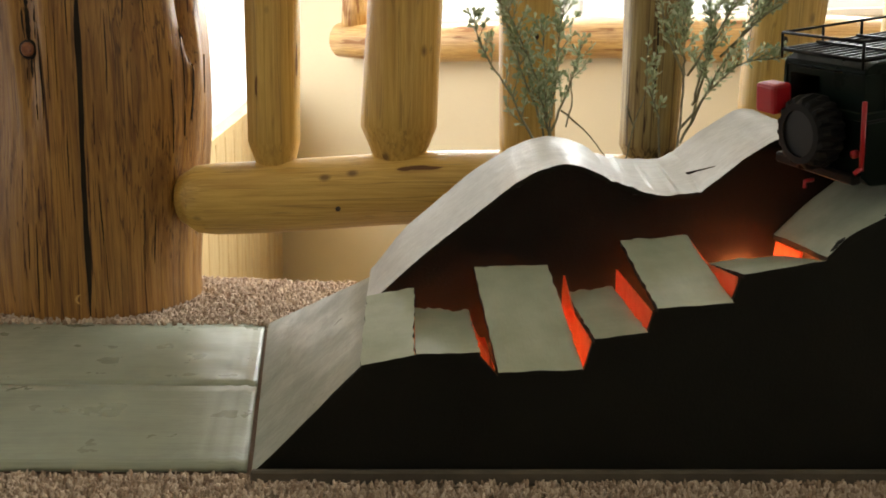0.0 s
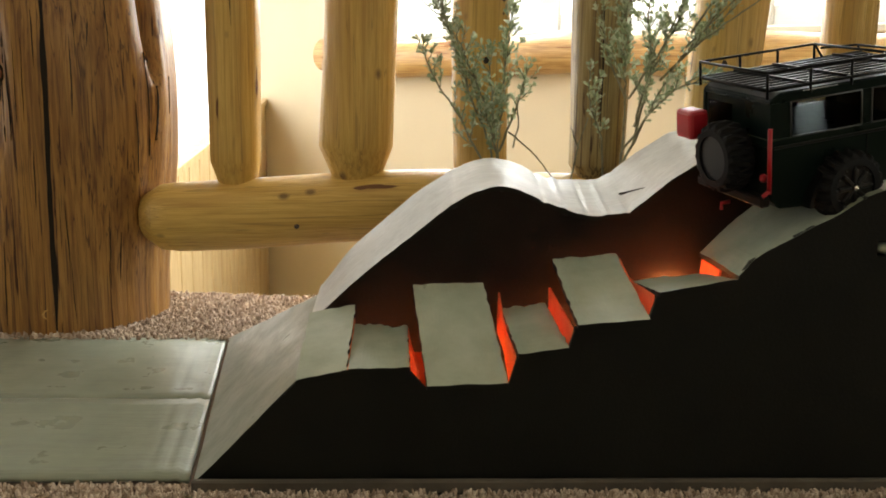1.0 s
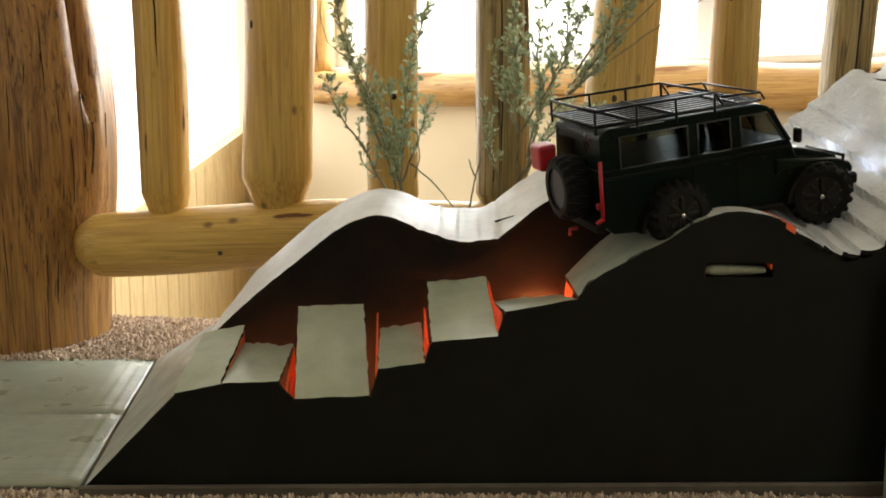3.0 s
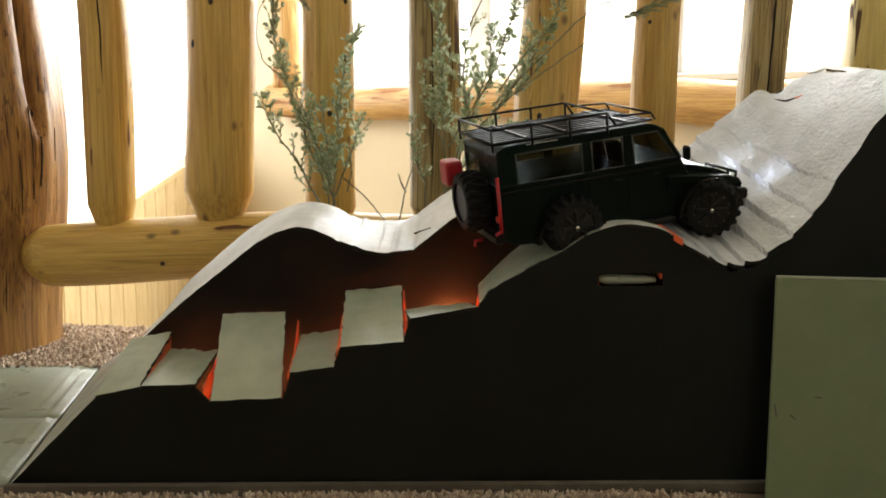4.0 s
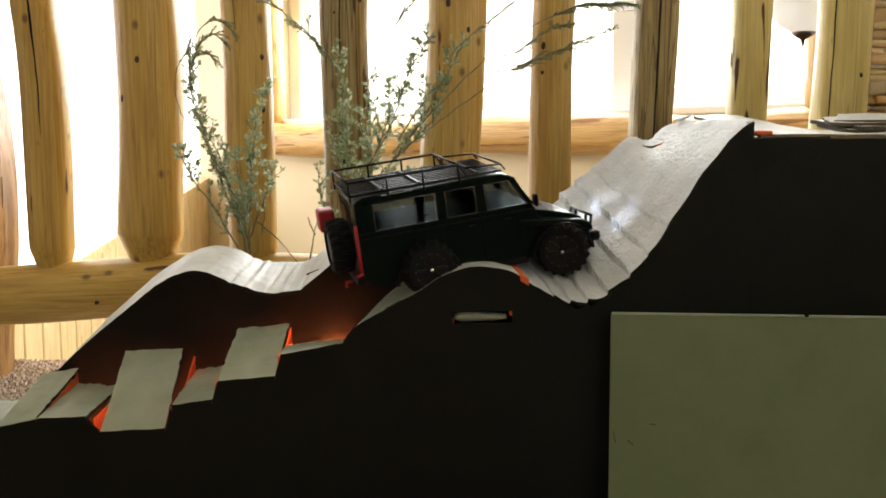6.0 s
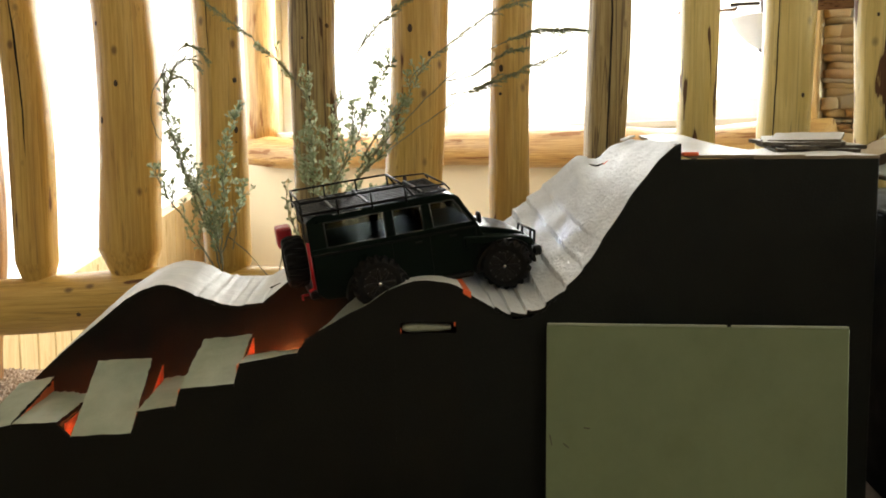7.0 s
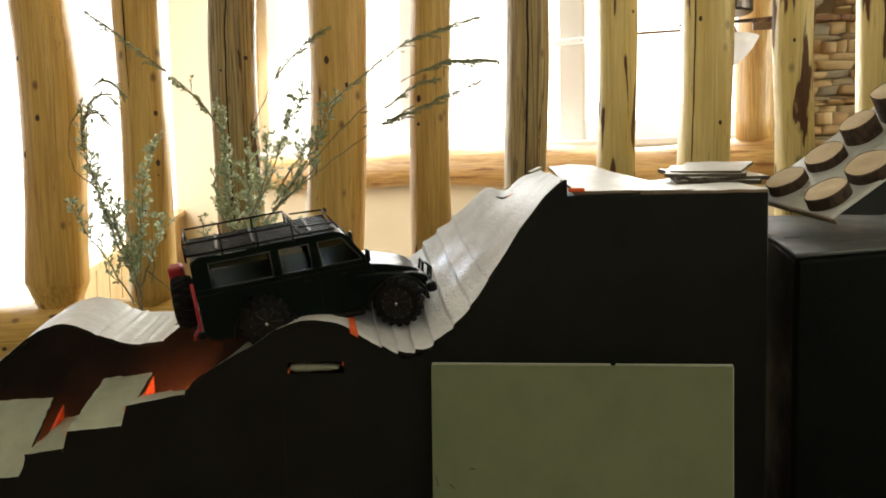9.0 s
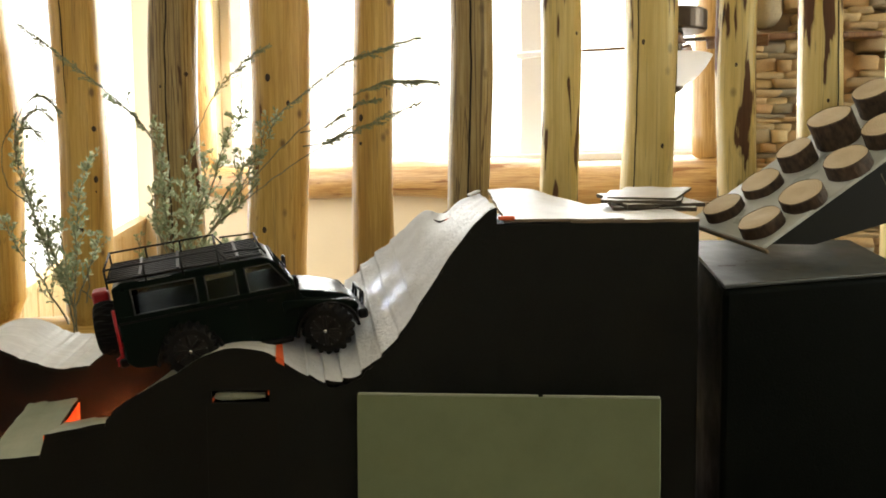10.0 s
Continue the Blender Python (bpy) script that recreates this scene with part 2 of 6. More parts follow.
STONE = material("ledge_stone", 0.8)
oi_stone = STONE.node_tree.nodes.new("ShaderNodeObjectInfo")
sc = ramp(STONE, oi_stone.outputs["Random"], [(0.0, (0.34, 0.23, 0.12)), (0.2, (0.62, 0.40, 0.17)), (0.4, (0.36, 0.32, 0.23)), (0.55, (0.66, 0.46, 0.21)), (0.8, (0.70, 0.53, 0.28)), (1.0, (0.52, 0.29, 0.11))])
sn = noise_tex(STONE, coords(STONE), 35, 5)
link(STONE, mix(STONE, ramp(STONE, sn, [(0.45, (0, 0, 0)), (0.75, (0.7, 0.7, 0.7))]), sc, (0.24, 0.19, 0.14)), bsdf(STONE).inputs["Base Color"])
bump(STONE, sn, 0.7, 0.006)
MORTAR = plaster("mortar", (0.36, 0.26, 0.155))
DARK_METAL = material("bronze_metal", 0.35, 0.8, (0.06, 0.045, 0.035))
BLADE = log_wood("fan_blade_wood", (0.24, 0.12, 0.05), (0.18, 0.085, 0.035), (0.12, 0.05, 0.02), (0.05, 0.02, 0.01), 0.0)
FROST = material("frosted_glass", 0.35, 0, (0.92, 0.91, 0.88))
fr_t = FROST.node_tree.nodes.new("ShaderNodeBsdfTranslucent")
fr_t.inputs["Color"].default_value = (0.95, 0.94, 0.92, 1)
fr_m = FROST.node_tree.nodes.new("ShaderNodeMixShader")
fr_m.inputs[0].default_value = 0.9
link(FROST, bsdf(FROST).outputs[0], fr_m.inputs[1])
link(FROST, fr_t.outputs[0], fr_m.inputs[2])
link(FROST, fr_m.outputs[0], FROST.node_tree.nodes["Material Output"].inputs["Surface"])

PAINT = material("green_black_paint", 0.16, 0, (0.0035, 0.008, 0.006))
bsdf(PAINT).inputs["Coat Weight"].default_value = 0.0
bsdf(PAINT).inputs["Specular IOR Level"].default_value = 0.08
link(PAINT, ramp(PAINT, noise_tex(PAINT, coords(PAINT), 60, 4), [(0.3, (0.26,) * 3), (0.8, (0.42,) * 3)]), bsdf(PAINT).inputs["Roughness"])
TRIMBLACK = material("black_plastic", 0.42, 0, (0.005, 0.005, 0.005))
bsdf(TRIMBLACK).inputs["Specular IOR Level"].default_value = 0.16
RUBBER = material("tyre_rubber", 0.75, 0, (0.0045, 0.0045, 0.0045))
bsdf(RUBBER).inputs["Specular IOR Level"].default_value = 0.2
bump(RUBBER, noise_tex(RUBBER, coords(RUBBER), 500, 3), 0.4, 0.0006)
RIM = material("satin_black_rim", 0.4, 0.3, (0.008, 0.008, 0.008))
STEEL = material("dull_steel", 0.35, 1.0, (0.16, 0.16, 0.16))
CHROME = material("bright_metal", 0.15, 1.0, (0.75, 0.75, 0.75))
RED = material("red_plastic", 0.42, 0, (0.33, 0.007, 0.014))
SEAL = material("grey_rubber", 0.5, 0, (0.035, 0.037, 0.037))
GLASS = material("tinted_window", 0.03, 0, (0.26, 0.28, 0.28))
bsdf(GLASS).inputs["Transmission Weight"].default_value = 1.0
bsdf(GLASS).inputs["IOR"].default_value = 1.06
bsdf(GLASS).inputs["Specular IOR Level"].default_value = 0.1
TAN = material("tan_interior", 0.6, 0, (0.30, 0.20, 0.11))
LAMP_LENS = material("lamp_lens", 0.1, 0, (0.55, 0.56, 0.56))


# ---- mesh helpers ----
def finish(name, verts, faces, mat, smooth=False, edge=None, tops=0):
    me = bpy.data.meshes.new(name)
    me.from_pydata([tuple(v) for v in verts], [], faces)
    me.update()
    bm = bmesh.new()
    bm.from_mesh(me)
    bmesh.ops.recalc_face_normals(bm, faces=bm.faces)
    bm.to_mesh(me)
    bm.free()
    me.materials.append(mat)
    if smooth:
        me.polygons.foreach_set("use_smooth", [True] * len(me.polygons))
    if edge:
        # cut edges and underside carry the other paint
        me.materials.append(edge)
        me.polygons.foreach_set("material_index", [0 if i < tops else 1 for i in range(len(me.polygons))])
    return me


def thing(name, label, category, mesh=None, group="", kind=""):
    return tagged(new(name, mesh), label, category, group, kind)


def part(name, mesh, parent, label="", at=None):
    ob = new(name, mesh)
    ob.parent = parent
    if at is not None:
        ob.matrix_basis = at
    if label:
        ob["label"] = label
    return ob


def bm_mesh(name, bm, mat, smooth=False):
    me = bpy.data.meshes.new(name)
    bmesh.ops.recalc_face_normals(bm, faces=bm.faces)
    bm.to_mesh(me)
    bm.free()
    me.materials.append(mat)
    if smooth:
        me.polygons.foreach_set("use_smooth", [True] * len(me.polygons))
    return me


def solid(verts, faces, off):
    """A thick sheet: the faces, a copy moved by off (one vector or one for each vertex), and walls round the rim."""
    n = len(verts)
    offs = off if isinstance(off, list) else [off] * n
    out = [Vector(v) for v in verts] + [Vector(v) + Vector(o) for v, o in zip(verts, offs)]
    fs = [tuple(f) for f in faces] + [tuple(i + n for i in reversed(f)) for f in faces]
    count = {}
    for f in faces:
        for a, b in zip(f, (*f[1:], f[0])):
            key = (min(a, b), max(a, b))
            count.setdefault(key, []).append((a, b))
    for pairs in count.values():
        if len(pairs) == 1:
            a, b = pairs[0]
            fs.append((b, a, a + n, b + n))
    return out, fs


def box_bm(sx, sy, sz, at=(0, 0, 0), bevel=0.0, turn=None, seg=1):
    bm = bmesh.new()
    bmesh.ops.create_cube(bm, size=1)
    bmesh.ops.scale(bm, vec=(sx, sy, sz), verts=bm.verts)
    if bevel:
        bmesh.ops.bevel(bm, geom=list(bm.edges), offset=bevel, segments=seg, affect="EDGES", profile=0.5)
    if turn:
        bmesh.ops.transform(bm, matrix=turn, verts=bm.verts)
    bmesh.ops.translate(bm, vec=at, verts=bm.verts)
    return bm


def box_mesh(name, mat, sx, sy, sz, at=(0, 0, 0), bevel=0.0, turn=None, seg=1):
    return bm_mesh(name, box_bm(sx, sy, sz, at, bevel, turn, seg), mat)


def prism(name, outline, depth, mat, bevel=0.0, axis="y", seg=1):
    """An outline in x, z drawn out along y (axis y), centred."""
    bm = bmesh.new()
    vs = [bm.verts.new((x, -depth / 2, z)) for x, z in outline]
    f = bm.faces.new(vs)
    r = bmesh.ops.extrude_face_region(bm, geom=[f])
    bmesh.ops.translate(bm, vec=(0, depth, 0), verts=[v for v in r["geom"] if isinstance(v, bmesh.types.BMVert)])
    if bevel:
        bmesh.ops.bevel(bm, geom=list(bm.edges), offset=bevel, segments=seg, affect="EDGES", profile=0.5)
    return bm_mesh(name, bm, mat)


def lathe(name, prof, mat, n=24, smooth=True):
    """Turned about local z: prof holds radius, height."""
    vs, fs = [], []
    for r, z in prof:
        for i in range(n):
            a = 2 * math.pi * i / n
            vs.append((r * math.cos(a), r * math.sin(a), z))
    for k in range(len(prof) - 1):
        for i in range(n):
            j = (i + 1) % n
            fs.append((k * n + i, k * n + j, (k + 1) * n + j, (k + 1) * n + i))
    fs.append(tuple(range(n)))
    fs.append(tuple(range((len(prof) - 1) * n, len(prof) * n)))
    return finish(name, vs, fs, mat, smooth)


def tube(points, radius, n=6, taper=1.0):
    """Verts and faces of a round bar through points."""
    vs, fs = [], []
    pts = [Vector(p) for p in points]
    side = None
    for k, p in enumerate(pts):
        d = (pts[min(k + 1, len(pts) - 1)] - pts[max(k - 1, 0)]).normalized()
        if side is None:
            side = d.cross(Vector((0, 0, 1))) if abs(d.z) < 0.9 else d.cross(Vector((1, 0, 0)))
        side = (side - d * side.dot(d)).normalized()
        up = d.cross(side)
        r = radius * (1 + (taper - 1) * k / max(len(pts) - 1, 1))
        for i in range(n):
            a = 2 * math.pi * i / n
            vs.append(p + side * (r * math.cos(a)) + up * (r * math.sin(a)))
    for k in range(len(pts) - 1):
        for i in range(n):
            j = (i + 1) % n
            fs.append((k * n + i, k * n + j, (k + 1) * n + j, (k + 1) * n + i))
    fs.append(tuple(range(n)))
    fs.append(tuple(range((len(pts) - 1) * n, len(pts) * n)))
    return vs, fs


def tubes_mesh(name, bars, radius, mat, n=6):
    vs, fs = [], []
    for b in bars:
        v, f = tube(b, radius, n)
        fs += [tuple(i + len(vs) for i in q) for q in f]
        vs += v
    return finish(name, vs, fs, mat, True)


def log_mesh(name, radius, z0, z1, mat, seed, taper_low=0.0, low_r=0.6, wob=0.05, n=28, rings=26, flat=0.0, dome=0.0, bow=0.0):
    """A peeled log along local z with uneven girth, drawknife flats and a chamfered lower end."""
    rnd = random.Random(seed)
    ph = [rnd.uniform(0, 6.28) for _ in range(6)]
    zs = list(np.linspace(z0 + taper_low, z1, rings))
    if taper_low:
        zs = [z0, z0 + taper_low * 0.06, z0 + taper_low * 0.93] + zs
    vs, fs = [], []
    for z in zs:
        k = 1.0
        if taper_low and z < z0 + taper_low:
            k = low_r + (1 - low_r) * (z - z0) / taper_low
        if dome:
            e = min((z - z0), (z1 - z)) / dome
            if e < 1:
                k *= math.sqrt(max(1 - (1 - e) ** 2, 0.0)) * 0.35 + 0.65
        for i in range(n):
            a = 2 * math.pi * i / n
            r = 1 + wob * (0.5 * math.sin(2 * a + ph[0] + 3 * z) + 0.35 * math.sin(3 * a + ph[1] - 5 * z) + 0.5 * math.sin(9 * z + ph[2] + a) + 0.35 * math.sin(21 * z + ph[3] + 2 * a))
            if flat:
                r *= 1 - flat * abs(math.sin(4 * a + ph[4]))
            dx = 0.13 * radius * (math.sin(5.0 * z + ph[5]) + 0.5 * math.sin(13.0 * z + ph[4])) + bow * ((z - z0) / 0.45) ** 2
            vs.append((radius * k * r * math.cos(a) + dx * k, radius * k * r * math.sin(a), z))
    for k in range(len(zs) - 1):
        for i in range(n):
            j = (i + 1) % n
            fs.append((k * n + i, k * n + j, (k + 1) * n + j, (k + 1) * n + i))
    fs.append(tuple(range(n)))
    fs.append(tuple(range((len(zs) - 1) * n, len(zs) * n)))
    return finish(name, vs, fs, mat, True)


# ---- the room: loft floor, great room beyond the railing ----
FLOOR_EDGE = 1.23
tagged(new("floor", box_mesh("floor", CARPET, 6.4, 3.73 + 0.0, 0.25, (0.2, FLOOR_EDGE - 3.73 / 2, -0.125))), "beige-brown loop pile carpet on the loft", "floor", kind="structure")
# unseen lower floor, kept pale to bounce light onto the walls
tagged(new("ground", box_mesh("ground", plaster("lower_floor", (0.52, 0.44, 0.32)), 8, 6, 0.1, (0.5, 1.5, -2.65))), "plain lower floor of the great room", "floor", kind="structure")
tagged(new("ceiling", box_mesh("ceiling", CEIL, 8, 8, 0.1, (0.5, 1.2, 2.65))), "plain pale ceiling", "ceiling", kind="structure")
tagged(new("wall_west", box_mesh("wall_west", CREAM, 0.12, 3.7, 5.3, (-3.06, -0.62, 0.0))), "plain cream wall", "wall", kind="structure")



def wall_with_hole(name, x0, x1, z0, z1, hx0, hx1, hz0, hz1, thick, mat):
    xs, zs = [x0, hx0, hx1, x1], [z0, hz0, hz1, z1]
    vs = [(x, 0, z) for z in zs for x in xs]
    fs = [(r * 4 + c, r * 4 + c + 1, r * 4 + c + 5, r * 4 + c + 4) for r in range(3) for c in range(3) if (r, c) != (1, 1)]
    v, f = solid(vs, fs, Vector((0, thick, 0)))
    return finish(name, v, f, mat)


# east and south window holes are unseen, cut for the fill light
east = tagged(new("wall_east", wall_with_hole("wall_east", -2.5, 3.5, -2.65, 2.65, 0.56, 1.88, 0.35, 1.21, 0.12, CREAM)), "cream wall with an added, unseen window", "wall", kind="structure")
east.matrix_basis = pose(3.52, 0, 0, 0, 0, 90)
south = tagged(new("wall_south", wall_with_hole("wall_south", -3.0, 3.4, -2.6, 2.6, 0.9, 2.2, 0.7, 1.9, 0.14, CREAM)), "cream wall with an added, unseen window behind the course", "wall", kind="structure")
south.location = (0, -2.64, 0)
# the great room's far wall runs at a slant; s counts along it from its north-west corner
WL, WR = Vector((-0.84, 3.30, 0)), Vector((1.17, 2.02, 0))
WALL_LEN = (WR - WL).length
WALL_TURN = math.degrees(math.atan2(WR.y - WL.y, WR.x - WL.x))
WALLM = pose(WL.x, WL.y, 0, 0, 0, WALL_TURN)
SILL = 0.447
far = tagged(new("wall_north", wall_with_hole("wall_north", -0.02, WALL_LEN + 0.02, -2.6, 2.6, 0.42, WALL_LEN - 0.058, SILL - 0.02, 1.75, 0.16, CREAM)), "cream plaster wall below a broad window", "wall", kind="structure")
far.matrix_basis = WALLM
east2 = tagged(new("wall_chimney", box_mesh("wall_chimney", MORTAR, 2.2, 0.5, 5.2, (2.33, 2.31, 0.0))), "stone chimney wall with deep mortar joints", "wall", kind="structure")
# out of view: added to block stair light, brown to cut bounce
tagged(new("wall_loft", box_mesh("wall_loft", WOOD_OLD, 2.37, 0.10, 2.6, (-1.815, 1.17, 1.3))), "unseen plain brown wooden wall that blocks stair light beside the newel", "wall", kind="structure")
# stair wall: boards with a raked top, bright opening above
stair = thing("wall_stair", "honey pine tongue-and-groove boards under a raked edge", "wall", kind="structure")
nb = 24
board_w = 2.1 / nb
for k in range(nb):
    y0 = 1.24 + k * board_w
    top = -0.0155 + 0.19 * (y0 + board_w / 2 - 1.95)
    bm = box_bm(0.02, board_w - 0.004, top + 1.2 + 0.06 * board_w, (0, 0, 0), 0.003)
    me = bm_mesh("board", bm, TONGUE)
    b = part("board", me, stair)
    b.location = (-0.83, y0 + board_w / 2, (top - 1.2) / 2)
cap_v, cap_f = solid([(-0.86, 1.24, -0.138), (-0.812, 1.24, -0.138), (-0.812, 3.34, 0.261), (-0.86, 3.34, 0.261)], [(0, 1, 2, 3)], Vector((0, 0, -0.02)))
part("cap", finish("cap", cap_v, cap_f, TONGUE), stair, "raked pine cap")
part("core", finish("core", *solid([(-0.842, 1.24, -2.6), (-0.842, 3.34, -2.6), (-0.842, 3.34, 0.242), (-0.842, 1.24, -0.157)], [(0, 1, 2, 3)], Vector((-0.06, 0, 0))), WHITE), stair)
stairback = tagged(new("wall_stairwell", wall_with_hole("wall_stairwell", 1.0, 3.6, -2.6, 2.6, 1.25, 3.3, -0.6, 2.2, 0.1, WHITE)), "white stairwell wall with a tall bright window", "wall", kind="structure")
stairback.matrix_basis = pose(-1.9, 0, 0, 0, 0, 90)
stairnorth = tagged(new("wall_landing", wall_with_hole("wall_landing", -1.98, -0.86, -2.6, 2.6, -1.86, -0.90, -0.9, 2.3, 0.1, WHITE)), "white landing wall with a tall bright window", "wall", kind="structure")
stairnorth.location = (0, 3.52, 0)


def backdrop(name, m, sx, sz):
    ob = tagged(new(name, finish(name, [(-sx / 2, 0, -sz / 2), (sx / 2, 0, -sz / 2), (sx / 2, 0, sz / 2), (-sx / 2, 0, sz / 2)], [(0, 1, 2, 3)], SKY_WHITE)), "blown-out bright overcast daylight outside the window", "backdrop", kind="structure")
    ob.matrix_basis = m
    return ob


backdrop("backdrop", WALLM @ pose(WALL_LEN / 2, 0.7, 1.2, 0, 0, 0), 4.5, 4.5)
backdrop("backdrop", pose(-1.5, 3.9, 0.8, 0, 0, 0), 2.6, 6)
backdrop("backdrop", pose(-2.6, 2.4, 0.8, 0, 0, 90), 5, 6)
# glowing sheets outside the added, unseen east and south windows
backdrop("backdrop", pose(4.0, 1.22, 0.8, 0, 0, 90), 3, 3)
backdrop("backdrop", pose(1.5, -3.3, 1.3, 0, 0, 180), 3, 3)


# ---- the far window: log sill, log casing, white frame ----
def far_window():
    w = thing("window_1", "broad window with white frame and honey log trim", "window", kind="structure")
    w.matrix_basis = WALLM
    a, b = 0.42, WALL_LEN - 0.058
    h0, h1 = SILL - 0.02, 1.75
    part("window_sill", log_mesh("window_sill", 0.057, 0.0, b - a + 0.165, WOOD_TRIM, 5, wob=0.04), w, "rounded honey-coloured log sill", pose(a - 0.045, -0.045, SILL - 0.050, 0, 90, 0))
    part("casing", log_mesh("casing", 0.052, SILL, 1.85, WOOD_TRIM, 6, 0.0), w, "vertical half-log casing", pose(a + 0.015, -0.03, 0.0))
    part("casing", log_mesh("casing", 0.046, SILL, 1.85, WOOD_TRIM, 7, 0.0), w, "vertical half-log casing", pose(b + 0.043, -0.035, 0.0))
    part("sill_board", box_mesh("sill_board", WHITE, b - a, 0.13, 0.022, ((a + b) / 2, 0.055, h0 + 0.03), 0.004), w)
    for s, wd in ((a + 0.03, 0.06), (1.175, 0.075), (1.792, 0.084), (b - 0.02, 0.04)):
        part("window_frame", box_mesh("window_frame", SASH, wd, 0.06, h1 - h0, (s, 0.11, (h0 + h1) / 2), 0.005), w)
    part("lock_rail", box_mesh("lock_rail", WHITE, 0.095, 0.02, 0.017, (1.792, 0.071, 0.749), 0.004), w, "small white rail across the mullion")
    part("window_frame", box_mesh("window_frame", WHITE, b - a, 0.05, 0.055, ((a + b) / 2, 0.112, h0 + 0.068), 0.005), w)
    return w


far_window()

# ---- stone chimney ----
chimney = east2
rs = random.Random(11)
# round field stones with split ledge stones packed between them: x, z, half width, half height
boulders = ((1.267, 0.803, 0.040, 0.052), (1.437, 0.650, 0.030, 0.058), (1.60, 0.80, 0.05, 0.045), (1.52, 0.46, 0.04, 0.05), (1.74, 0.62, 0.045, 0.05))
stones, stone_z = [], 0.10
while stone_z < 1.12:
    h = rs.choice((0.011, 0.014, 0.017, 0.020, 0.024, 0.030))
    x = 1.218 + rs.uniform(-0.03, 0.0)
    while x < 2.05:
        w = rs.uniform(0.030, 0.11) if h < 0.026 else rs.uniform(0.025, 0.07)
        clear = all(((x + w / 2 - bx) / (bw + w * 0.42)) ** 2 + ((stone_z + h / 2 - bz) / (bh + h * 0.42)) ** 2 > 1 for bx, bz, bw, bh in boulders)
        if clear:
            hh = h * rs.uniform(0.95, 1.22)
            stones.append((x, stone_z + rs.uniform(0, 0.002), w * 1.06, hh))
        x += w + rs.uniform(-0.001, 0.003)
    stone_z += h + rs.uniform(-0.001, 0.002)
stone_meshes = []
for k in range(14):
    bm = box_bm(1, 1, 1, (0, 0, 0), 0.13, seg=2)
    for v in bm.verts:
        v.co += 0.16 * noise.noise_vector(v.co * 1.9 + Vector((k * 7.1, 0, 0)))
    stone_meshes.append(bm_mesh("stone", bm, STONE, True))
round_meshes = []
for k in range(3):
    bm = bmesh.new()
    bmesh.ops.create_icosphere(bm, subdivisions=2, radius=0.5)
    for v in bm.verts:
        v.co += 0.08 * noise.noise_vector(v.co * 2.2 + Vector((k * 5.3, 2, 0)))
    round_meshes.append(bm_mesh("round_stone", bm, STONE, True))
for i, (x, z, w, h) in enumerate(stones):
    ob = part("stone", stone_meshes[i % 14], chimney)
    ob.matrix_basis = Matrix.LocRotScale((x + w / 2, 2.062 - rs.uniform(0.0, 0.022), z + h / 2), Euler((0, rs.uniform(-0.05, 0.05), rs.choice((0, math.pi)))), (w, 0.09, h))
for i, (x, z, w, h) in enumerate(boulders):
    ob = part("round_stone", round_meshes[i % 3], chimney, "round tan field stone")
    ob.matrix_basis = Matrix.LocRotScale((x, 2.055, z), Euler((0, rs.uniform(-0.2, 0.2), i * 1.3)), (2 * w, 0.11, 2 * h))
mantel = thing("mantel_beam", "thin dark reddish timber mantel on the stone chimney", "mantel", box_mesh("mantel_beam", BLADE, 0.30, 0.03, 0.014, (1.365, 2.002, 0.728), 0.004, seg=2))

# ---- log railing ----
RAIL_Y = 1.055
rail = thing("bottom_rail", "thick peeled yellow log rail with tool flats", "railing", log_mesh("bottom_rail", 0.045, -0.36, 1.5, WOOD_CLEAN, 2, wob=0.03, rings=90, flat=0.02, dome=0.045))
rail.matrix_basis = pose(0, RAIL_Y, 0.158, 0, 90 - 2.0, 0)
posts = ((-0.239, 0.0315, 0.030, 0.72), (-0.091, 0.0450, 0.046, 0.58), (0.053, 0.034, 0.02, 0.7), (0.197, 0.034, 0.02, 0.7), (0.342, 0.0425, 0.03, 0.62), (0.477, 0.0295, 0.02, 0.7),
         (0.609, 0.030, 0.02, 0.7), (0.732, 0.0275, 0.02, 0.7), (0.857, 0.034, 0.02, 0.7), (0.975, 0.0275, 0.02, 0.7), (1.083, 0.0295, 0.02, 0.7), (1.193, 0.028, 0.02, 0.7))



def drying_check(post, col, r0, r1, wid, n=28):
    """A long dark check that follows one line of the post's skin."""
    me = post.data
    line = [me.vertices[i * n + col].co.copy() for i in range(r0, min(r1, len(me.vertices) // n))]
    vs, fs = [], []
    for i, p in enumerate(line):
        out = Vector((math.cos(6.2832 * col / n), math.sin(6.2832 * col / n), 0))
        side = Vector((-out.y, out.x, 0))
        p = p + side * 0.0016 * noise.noise(Vector((p.z * 26, col, 0)))
        w = wid * (0.55 + 0.45 * abs(noise.noise(Vector((p.z * 14, col, 4))) + 0.4)) * min(1.0, (i + 0.3) / 4, (len(line) - i - 0.7) / 3 if r1 < 44 else 1.0)
        vs += [p + out * 0.0006 - side * w, p + out * 0.0006 + side * w, p - out * 0.006 + side * w, p - out * 0.006 - side * w]
    for i in range(len(line) - 1):
        for j in range(4):
            fs.append((i * 4 + j, i * 4 + (j + 1) % 4, i * 4 + 4 + (j + 1) % 4, i * 4 + 4 + j))
    fs += [(0, 1, 2, 3), tuple(range(len(vs) - 4, len(vs)))]
    part("crack", finish("crack", vs, fs, CRACK), post, "long dark drying check")


